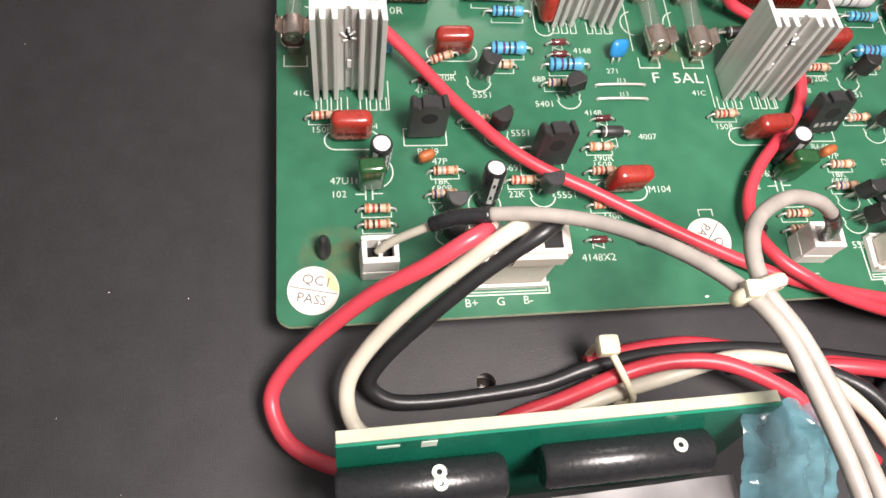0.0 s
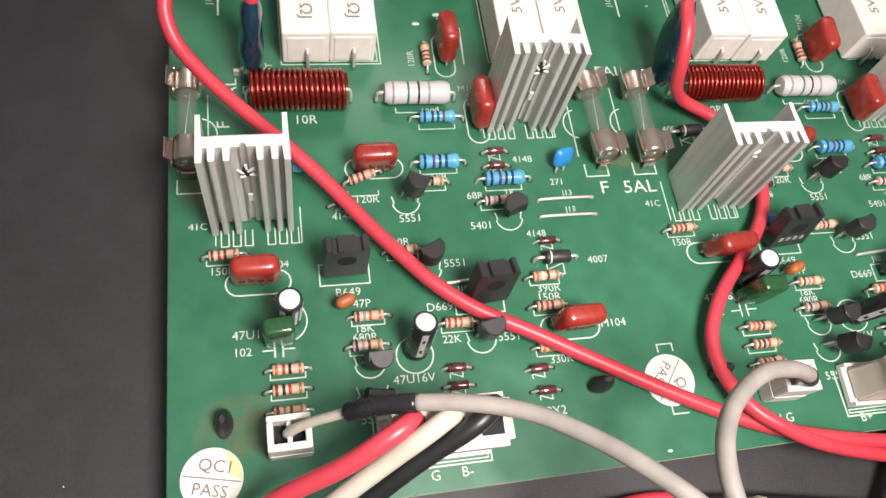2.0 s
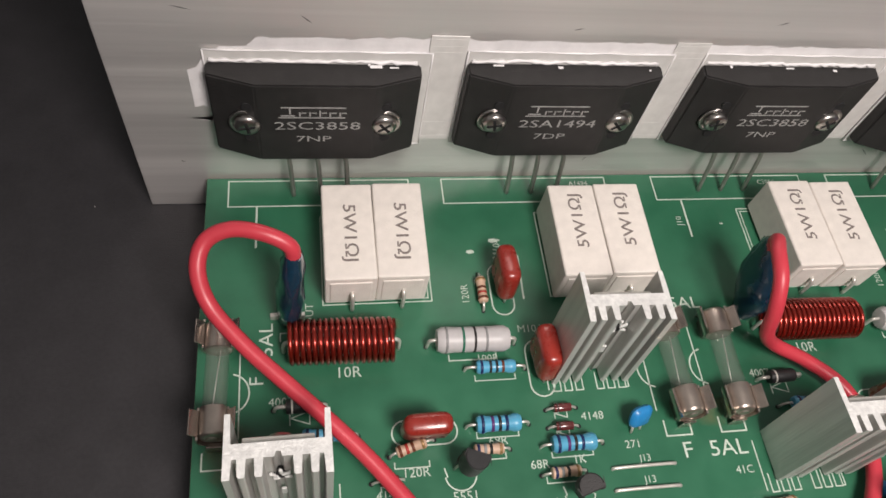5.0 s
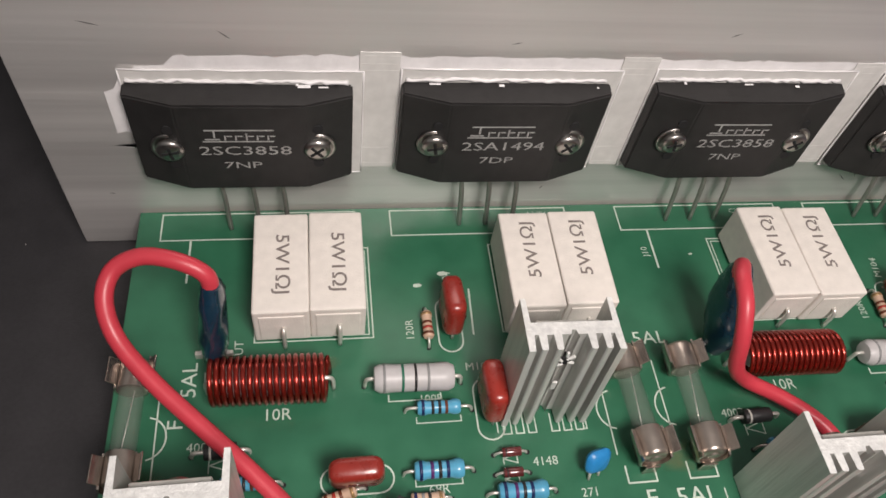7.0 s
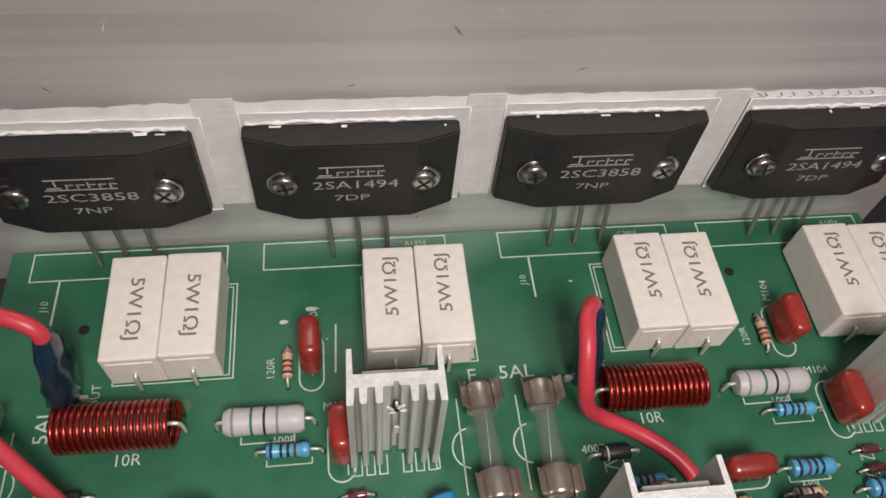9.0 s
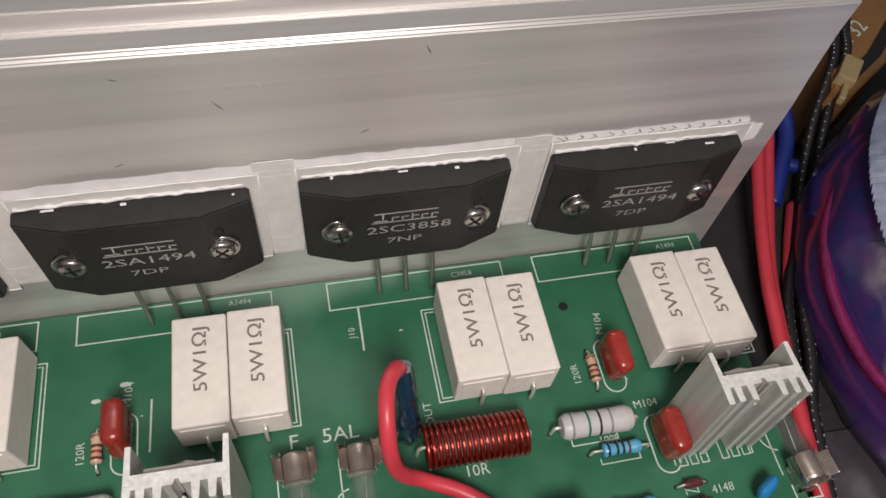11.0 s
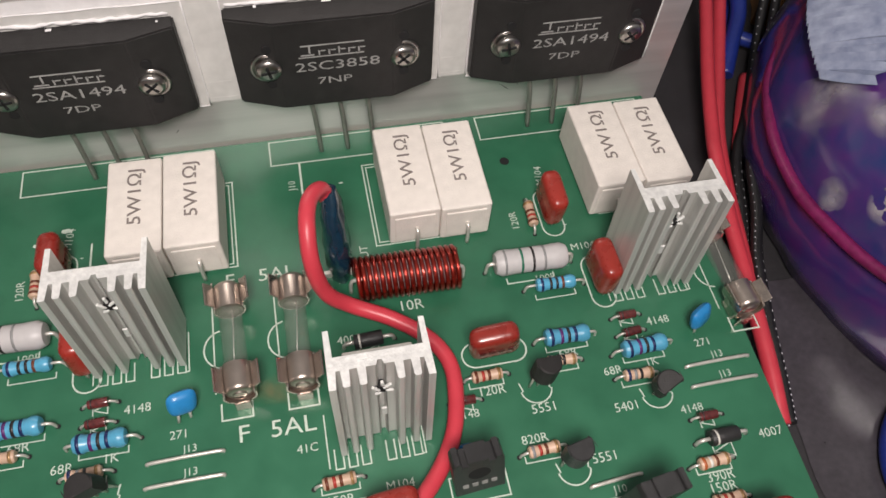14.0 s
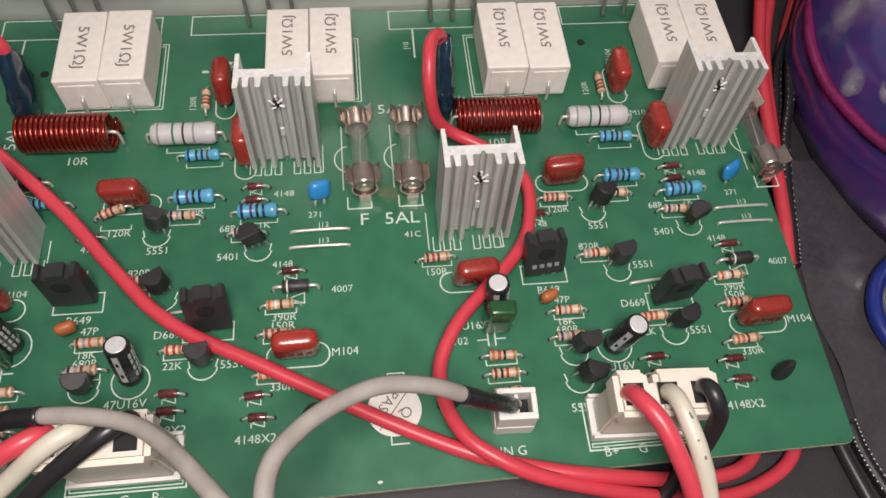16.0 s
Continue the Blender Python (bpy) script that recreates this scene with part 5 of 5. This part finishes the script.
# bundle of power leads tied together on the chassis floor
BUNDLE = "tied wires"
cable("bundled_wire", "red wire in the tied bundle on the chassis floor", "wire", [(-60, -84, -8), (-49.5, -77.0, -8), (-36, -73.2, -5.5), (-24.0, -69.6, -1.5), (-14.0, -68.2, 0), (-4.0, -69.6, 1.5), (6.0, -75.0, 2), (12, -80, 1), (24, -90, -2)], 1.6, RED_WIRE, BUNDLE)
cable("bundled_wire", "white wire in the tied bundle on the chassis floor", "wire", [(-58, -88, -8), (-42, -78.0, -8), (-28, -73.4, -6), (-14, -70.2, -5), (0.0, -67.6, -2), (12, -70.5, 0), (22, -80, 2), (30, -94, 0)], 1.6, WHITE_WIRE, BUNDLE)
cable("bundled_wire", "thin red wire of the bundle passing under the tie", "wire", [(-30, -65.8, -6), (-22.0, -64.0, -6.4), (-13.6, -62.8, -7), (-3.4, -62.6, -8), (14, -66, -8.2), (34, -70.5, -5), (60, -74, -6)], 1.3, RED_WIRE, BUNDLE)
cable("bundled_wire", "pale red wire crossing the chassis floor beside the bundle", "wire", [(2, -68, -8), (16, -69.5, -4), (30, -72.0, -1), (48, -76, -3), (70, -80, -7)], 1.6, RED_WIRE, BUNDLE)
cable("bundled_wire", "black wire of the bundle beside the white one", "wire", [(0, -66.5, -7.5), (12, -68.6, -4), (24, -76, 1), (33, -88, 0)], 1.6, BLACK_WIRE, BUNDLE)

tie = thing("cable_tie", "ivory nylon cable tie round the wire bundle", "cable tie", (0, 0, 0))
bm = bmesh.new()
sweep(bm, spline([(-28.2, -65.4, 3.2), (-26.8, -68.4, 2.6), (-24.8, -71.8, 0.6), (-22.4, -74.4, -4), (-24.5, -73.4, -8.4), (-28.4, -66, -8.6), (-29.4, -64.2, -3), (-28.6, -64.8, 2.6)], 6), 0.75, 8)
part("strap", bm, TIE, tie)
bm = bmesh.new()
box(bm, (-28.4, -65.2, 3.4), (4.2, 4.0, 3.4), 0.9, 2)
part("lock", bm, TIE, tie)

# ---- grey input cables with black sleeves ----
GREY = "grey input cables"
GL = [(-53.0, -46.1, 23.3), (-46.2, -47.4, 25.8), (-38.0, -50.2, 28.8), (-31.5, -55.2, 33.6), (-26.0, -61.0, 38), (-21.0, -67.0, 40.6), (-17.0, -74.0, 42), (-14.6, -82.8, 42), (-12.2, -97, 42), (-10, -118, 40)]
GR = [(9.4, -48.7, 25.6), (4.3, -48.5, 30.0), (-2.1, -48.8, 33.0), (-7.6, -50.9, 35), (-13.2, -54.9, 37.5), (-17.2, -60.6, 40.4), (-17.4, -67.6, 41), (-14.0, -74.4, 41), (-11.4, -83.0, 41), (-8.6, -97, 41), (-6, -118, 39)]
for nm, pts, sl, core in (("long", GL, [(-62.4, -45.5, 18.4), (-60.4, -45.6, 20.2), (-58.0, -45.6, 21.4), (-52.8, -46.2, 23.4)], [(-71.6, -45.8, 7.2), (-70.0, -45.5, 10.0), (-67.2, -45.3, 13.0), (-61.6, -45.5, 19)]),
                          ("short", GR, [(19.2, -46.4, 10.6), (16.6, -47.4, 15.4), (13.6, -48.2, 20.0), (9.0, -48.8, 26.0)], [(20.6, -45.6, 8.6), (20.0, -46, 10), (18.6, -46.6, 12)])):
    ob = thing("input_cable", "grey screened cable with a black sleeve at its plug", "cable", (0, 0, 0), group=GREY)
    bm = bmesh.new()
    sweep(bm, spline(pts, 8), 1.3, 12)
    part("jacket", bm, GREY_CABLE, ob, "grey jacket")
    bm = bmesh.new()
    sweep(bm, spline(sl, 8), 1.48, 12)
    part("sleeve", bm, SLEEVE, ob, "black shrink sleeve")
    bm = bmesh.new()
    sweep(bm, spline(core, 5), 0.85, 8)
    part("core_wire", bm, WHITE_WIRE, ob, "bare pale inner core")
bm = bmesh.new()
loop = [(-18.4 + 3.5 * math.cos(q) * 1.0, -67.8 + 1.2 * math.cos(q), 41 + 2.4 * math.sin(q)) for q in (TAU * k / 20 for k in range(21))]
sweep(bm, loop, 1.15, 8)
box(bm, (-20.6, -68.4, 43), (2.6, 2.6, 2.4), 0.5, 2)
solid("cable_clip", bm, TIE, "ivory nylon tie holding the two grey cables together", "cable tie")

# ---- black plastic board supports whose tips come through the board ----
def support(at, turn):
    ob = thing("board_support", "black plastic board support with its tip through the board", "support", at, turn, "board supports")
    bm = bmesh.new()
    turned(bm, [(2.2, FLOOR), (2.2, -1.7), (1.4, -1.6), (1.4, 0.0)], seg=14)
    part("pillar", bm, PLASTIC_BLACK, ob)
    bm = bmesh.new()
    turned(bm, [(1.6, 0.0), (2.5, 0.6), (2.3, 2.2), (1.3, 4.4), (0.7, 5.0)], seg=14)
    for v in bm.verts:
        v.co.y *= 0.6
    part("tip", bm, PLASTIC_BLACK, ob, smooth=True)


for at, a in (((-81.8, -41.9, 0), 90), ((-14.8, -41.9, 0), 8), ((9.6, -41.8, 0), 20), ((74.6, -41.0, 0), 30)):
    support(at, (0, 0, a))

# ---- the upright board at the chassis front ----
sup = thing("supply_board", "green circuit board standing on edge with black capacitors, under clear film", "circuit board", (-45.8, -87.0, 0), (-10, 0, 1.6))
bm = bmesh.new()
box(bm, (0, 0, 9.5), (69, 1.9, 38.6), 0.1, 1)
part("board", bm, mat("cream_laminate", (0.40, 0.41, 0.31), 0.6), sup, "cream board edge")
bm = bmesh.new()
box(bm, (0, -1.25, 9.3), (69.2, 0.5, 38.6), 0.05, 1)
part("mask", bm, GREEN_BOARD, sup, "glossy green board face")
for k, x in enumerate((-22, 12)):
    bm = bmesh.new()
    turned(bm, [(3.0, -13 - 2 * k), (3.5, -12.4 - 2 * k), (3.5, 12.4), (3.0, 13)], axis="x", at=(x, -5.2 + 0.7 * k, 19.0), seg=24)
    capb = part("capacitor", bm, SLEEVE, sup, "black capacitor lying against the board", smooth=True)
    # small white rings over the capacitors, white bars on the board face
    bm = bmesh.new()
    for v in ((-6.4, -4.7) if k == 0 else (-4.4,)):
        strip(bm, arc((-19.5 if k == 0 else 19, v), 0.8, 0, 360, 16), 0.7, 22.75)
    part("marking", bm, INK, capb)
bm = bmesh.new()
box(bm, (-21, -1.55, 26.6), (2.4, 0.1, 2.2), 0.02, 1)
box(bm, (-27, -1.55, 27.0), (3.4, 0.1, 0.8), 0.02, 1)
part("marking", bm, INK, sup)
bm = bmesh.new()
N = 16
grid = [[bm.verts.new((29 + 22 * i / N, 0.5 - 17 * j / N + 1.2 * noise.noise(Vector((i * .5, j * .5, 0))), 26 - 9 * (i / N) ** 2 - 14 * (j / N) ** 1.5 + 2.6 * noise.noise(Vector((i * .45, j * .4, 3))))) for j in range(N + 1)] for i in range(N + 1)]
for i in range(N):
    for j in range(N):
        bm.faces.new((grid[i][j], grid[i + 1][j], grid[i + 1][j + 1], grid[i][j + 1]))
part("film", bm, FILM_BLUE, sup, "crinkled pale blue clear film", smooth=True)
# film spread in front; the grey it reflects is put into its colour
bm = bmesh.new()
grid = [[bm.verts.new((-36 + 66 * i / 24, -9.2 + 1.2 * (i / 24) - 30 * j / 12, 15.5 - 0.4 * j + 0.9 * noise.noise(Vector((i * .3, j * .4, 7))))) for j in range(13)] for i in range(25)]
for i in range(24):
    for j in range(12):
        bm.faces.new((grid[i][j], grid[i + 1][j], grid[i + 1][j + 1], grid[i][j + 1]))
part("film_skirt", bm, mat("film_grey_reflection", (0.10, 0.093, 0.096), 0.34, vary=0.2, scale=200, bump=0.3, bump_scale=150), sup, "film spread before the capacitors, its grey reflection painted in", smooth=True)

# ---- beside the board: wires, braided loom and the wrapped transformer ----
cable("mains_wire", "bright red wire running past the end of the heatsink", "wire", [(118, 110, 12), (111, 84, 4), (104.6, 64, 0), (99.9, 49.4, -1), (97.6, 41.8, -1), (95.2, 27.0, -3), (93.1, 12.6, -4), (91.2, -3, -6), (89.6, -14, -8.2)], 1.6, RED_WIRE, "side wires")
cable("mains_wire", "red wire lying behind the other one", "wire", [(126, 112, 6), (116.4, 84, -1), (110.0, 66, -5), (104.4, 52, -6), (100.6, 38, -6.6), (97.4, 22, -7.4), (94.6, 8, -8.3)], 1.6, RED_WIRE, "side wires")
cable("mains_wire", "dark red wire half hidden by the black loom", "wire", [(120, 70, -8), (115, 61, -8.2), (111, 53, -8.4), (109, 49, -8.6)], 1.4, RED_WIRE, "side wires")
cable("mains_wire", "glossy blue wire hanging beside the heatsink", "wire", [(106, 120, 6), (114, 106, 7), (121.5, 95, 4), (122.0, 86, 0), (116.8, 76, -3), (113.5, 69.4, -6)], 2.0, BLUE_WIRE, "side wires")
cable("mains_wire", "short blue wire end under the heatsink's corner", "wire", [(128, 100, -2), (121, 84, -5), (127, 78, -6)], 1.8, BLUE_WIRE, "side wires")
cable("blue_lead", "dark blue wire loop lying on the black sheet", "wire", [(128, -8, -7), (112, -16, -7.6), (105.6, -24, -7.8), (105.2, -32, -8), (110, -40, -8.2), (126, -46, -8.2)], 1.7, BLUE_WIRE)


def loom(pts, label):
    ob = thing("braided_loom", label, "cable loom")
    path = spline(pts, 14)
    bm = bmesh.new()
    sweep(bm, path, 1.25, 8)
    part("braid", bm, BRAID, ob, "black braided sleeve")
    bm = bmesh.new()
    for k, p in enumerate(path[::2]):
        for s in (-1, 1):
            q = p + Vector((0.92 * s, 0, 0.86))
            box(bm, q + Vector((0, 0.5 * s, 0)), (0.26, 0.3, 0.2), 0, 1)
    part("thread", bm, mat("pale_thread", (0.55, 0.55, 0.6), 0.5) if "pale_thread" not in bpy.data.materials else bpy.data.materials["pale_thread"], ob, "pale tracer threads")


loom([(152, 124, 15), (142.6, 108, 13), (139.2, 99.6, 11.5), (132.2, 87.7, 4), (126.4, 74.9, -3), (117.1, 57.9, -5), (109, 45.2, -5), (103.6, 30, -5.5), (99.4, 19.5, -6.6), (95.6, 5, -7.5), (93.4, -6, -8.3), (91.4, -14, -8.6)], "black braided cable loom with pale tracer threads")
loom([(149, 124, 14), (139.8, 108, 12), (136.4, 99.6, 10.5), (129.4, 87.7, 2), (123.6, 74.9, -5), (114.4, 57.9, -7), (106.5, 45.2, -7.5), (101.2, 30, -8), (97.2, 19.5, -8.4)], "second black braided loom lying beside the first")
cable("black_lead", "black lead beside the board's corner", "wire", [(86.0, -40, -8.5), (86.4, -52, -8.5), (88.4, -64, -8.5), (92, -80, -8.5)], 1.3, BLACK_WIRE)
loom([(90.2, -50, -8.4), (90.6, -56, -8.4), (92.6, -64, -8.4), (97, -80, -8.4)], "black braided loom leaving the board's corner")

# toroidal transformer wrapped in dark blue film
tor = thing("transformer", "round transformer wrapped in glossy dark blue film", "transformer", (172, 26, FLOOR))
bm = bmesh.new()
prof = [(64, 0), (66.4, 1.0), (67.4, 6), (68, 14), (67, 26), (63, 35), (56, 40.5), (46, 43), (30, 43.5), (16, 41), (12, 36), (11, 0)]
NS = 96
rings = []
for r, h in prof:
    ring = []
    for k in range(NS):
        q = TAU * k / NS
        p = Vector((r * math.cos(q), r * math.sin(q), h))
        wob = 1.6 * noise.noise(Vector((p.x * .07, p.y * .07, h * .12))) + 0.7 * noise.noise(Vector((p.x * .2, p.y * .2, h * .3)))
        ring.append(bm.verts.new(p + Vector((math.cos(q) * wob, math.sin(q) * wob, 0.5 * wob if h > 2 else 0))))
    rings.append(ring)
for a, b in zip(rings, rings[1:]):
    for k in range(NS):
        bm.faces.new((a[k], a[(k + 1) % NS], b[(k + 1) % NS], b[k])).smooth = True
part("wrapping", bm, WRAP, tor, "glossy dark blue film")
# a tapering magenta strip paints the red wires' reflection in the film
bm = bmesh.new()
pts = []
for k in range(61):
    q = 2.25 + 1.9 * k / 60
    h = 27 - 13 * math.sin((q - 2.25) / 1.9 * math.pi) + 9 * (k / 60)
    for (ra, ha), (rb, hb) in zip(prof[:9], prof[1:9]):
        if ha <= h <= hb:
            r = ra + (rb - ra) * (h - ha) / (hb - ha)
    p = Vector((r * math.cos(q), r * math.sin(q), h))
    wob = 1.6 * noise.noise(Vector((p.x * .07, p.y * .07, h * .12)))
    pts.append((p.x + (wob - 0.1) * math.cos(q), p.y + (wob - 0.1) * math.sin(q), h))
sweep(bm, pts, [0.4 + 0.9 * math.sin(math.pi * k / 60) for k in range(61)], 8)
part("magenta_wire", bm, WRAP_REFLECTION, tor, "red wire's reflection in the film, made as a magenta strip")
def wall_radius(h):
    for (ra, ha), (rb, hb) in zip(prof[:9], prof[1:9]):
        if ha <= h <= hb:
            return ra + (rb - ra) * (h - ha) / (hb - ha)
    return prof[8][0]


# pale see-through patches over the wrapping paint its soft smoky reflections
for k, (q0, h0, wq, wh) in enumerate(((3.02, 31, 0.15, 10), (2.86, 36, 0.10, 6), (3.24, 24, 0.07, 5), (3.36, 30, 0.06, 6), (3.16, 37, 0.10, 4))):
    bm = bmesh.new()
    M = 22
    g = {}
    for i in range(M + 1):
        for j in range(M + 1):
            u, v = i / M * 2 - 1, j / M * 2 - 1
            if u * u + v * v > 0.72 + 0.5 * noise.noise(Vector((u * 2.2, v * 2.2, 4.0 * k))):
                continue
            q, h = q0 + wq * (u + 0.3 * v), h0 + wh * v
            r = wall_radius(h)
            p = Vector((r * math.cos(q), r * math.sin(q), h))
            wob = 1.6 * noise.noise(Vector((p.x * .07, p.y * .07, h * .12))) + 0.7 * noise.noise(Vector((p.x * .2, p.y * .2, h * .3))) + 0.5 + 0.25 * noise.noise(Vector((u * 5, v * 5, k)))
            g[i, j] = bm.verts.new(p + Vector((math.cos(q) * wob, math.sin(q) * wob, 0.5 * wob)))
    for i in range(M):
        for j in range(M):
            c = [(i, j), (i + 1, j), (i + 1, j + 1), (i, j + 1)]
            if all(x in g for x in c):
                bm.faces.new([g[x] for x in c])
    for v in [v for v in bm.verts if not v.link_faces]:
        bm.verts.remove(v)
    part("film_fold", bm, FILM_GLARE, tor, "pale crinkled patch painting reflected light on the film", smooth=True)
bm = bmesh.new()
r5 = random.Random(21)
q, cols = 1.75, []
while q < 2.95:
    step = r5.uniform(0.014, 0.034)
    tilt, rise = r5.uniform(-0.6, 0.6), r5.uniform(0.5, 1.1)
    end = 1.0 if q < 2.7 else max(0.15, 1 - (q - 2.7) * 3.4)
    for u, up in ((0.0, rise), (0.92, 0.0)):
        qq = q + step * u
        col = []
        for k in range(9):
            v = k / 8
            r = 66.0 - 25 * v * end
            h = (34.0 + 11.0 * (1 - (1 - v * end) ** 2)) + up + 0.25 * noise.noise(Vector((qq * 30, v * 5, 2)))
            w = qq + 0.10 * v + 0.010 * tilt * math.sin(3 * v)
            col.append(bm.verts.new((r * math.cos(w), r * math.sin(w), h)))
        cols.append(col)
    q += step
for c0, c1 in zip(cols, cols[1:]):
    for k in range(8):
        bm.faces.new((c0[k], c1[k], c1[k + 1], c0[k + 1]))
bmesh.ops.recalc_face_normals(bm, faces=bm.faces[:])
part("tape_winding", bm, WHITE_TAPE, tor, "overlapping pale blue tape")

# black plastic sheet on the chassis floor by the transformer
bm = bmesh.new()
NX, NY = 40, 60
g = []
for i in range(NX + 1):
    row = []
    for j in range(NY + 1):
        x, y = 93 + 150 * i / NX, -150 + 165 * j / NY
        z = FLOOR + 0.25 + max(0, 1.2 * noise.noise(Vector((x * .05, y * .05, 0))) + 0.5 * noise.noise(Vector((x * .18, y * .18, 4))) + 0.15)
        row.append(bm.verts.new((x + 2 * noise.noise(Vector((0, y * .06, 9))), y, z)))
    g.append(row)
for i in range(NX):
    for j in range(NY):
        bm.faces.new((g[i][j], g[i + 1][j], g[i + 1][j + 1], g[i][j + 1])).smooth = True
solid("plastic_sheet", bm, SHEET, "creased grey-black plastic sheet on the chassis floor", "sheet", smooth=True)
bm = bmesh.new()
box(bm, (0, 0, 2.5), (22, 30, 5), 0.4, 1)
for k in range(10):
    box(bm, (0, -13 + 2.9 * k, 5.05), (21, 1.2, 0.3))
solid("ribbed_cover", bm, CERAMIC, "pale ribbed cover on the chassis floor", "cover", (107, -74, FLOOR + 0.6), (0, 0, 12))

# tan board and bobbin behind the loom
tan = thing("terminal_block", "tan insulating board with a pale bobbin beside the transformer", "terminal block", (0, 0, FLOOR))
bm = bmesh.new()
prism(bm, [(139, 110), (134, 95), (131, 89.5), (136, 88), (150, 97), (168, 112), (176, 134), (150, 134)], 0, 20, bevel=0.4)
part("board", bm, TAN_BOARD, tan, "tan board")
written("printed_text", "P32", 4.6, INK, tan, (147.6, 109.0, 20.1), (0, 0, 34))
bm = bmesh.new()
prism(bm, [(146.5, 100.5), (141, 97), (137, 91), (150, 99.5), (166, 114), (160, 113)], 20.02, 20.5)
part("slot", bm, DARK_HOLE, tan, "dark slot")
bm = bmesh.new()
box(bm, (137.2, 94.2, 20.5), (9, 4.6, 4.6), 0.5, 2, Matrix.Rotation(radians(48), 3, "Z"))
part("bobbin", bm, CARTON, tan, "pale tan bobbin")
bm = bmesh.new()
box(bm, (133.4, 88.6, 20.2), (7, 1.6, 2.4), 0.3, 1, Matrix.Rotation(radians(50), 3, "Z"))
part("bobbin_edge", bm, CARTON, tan)
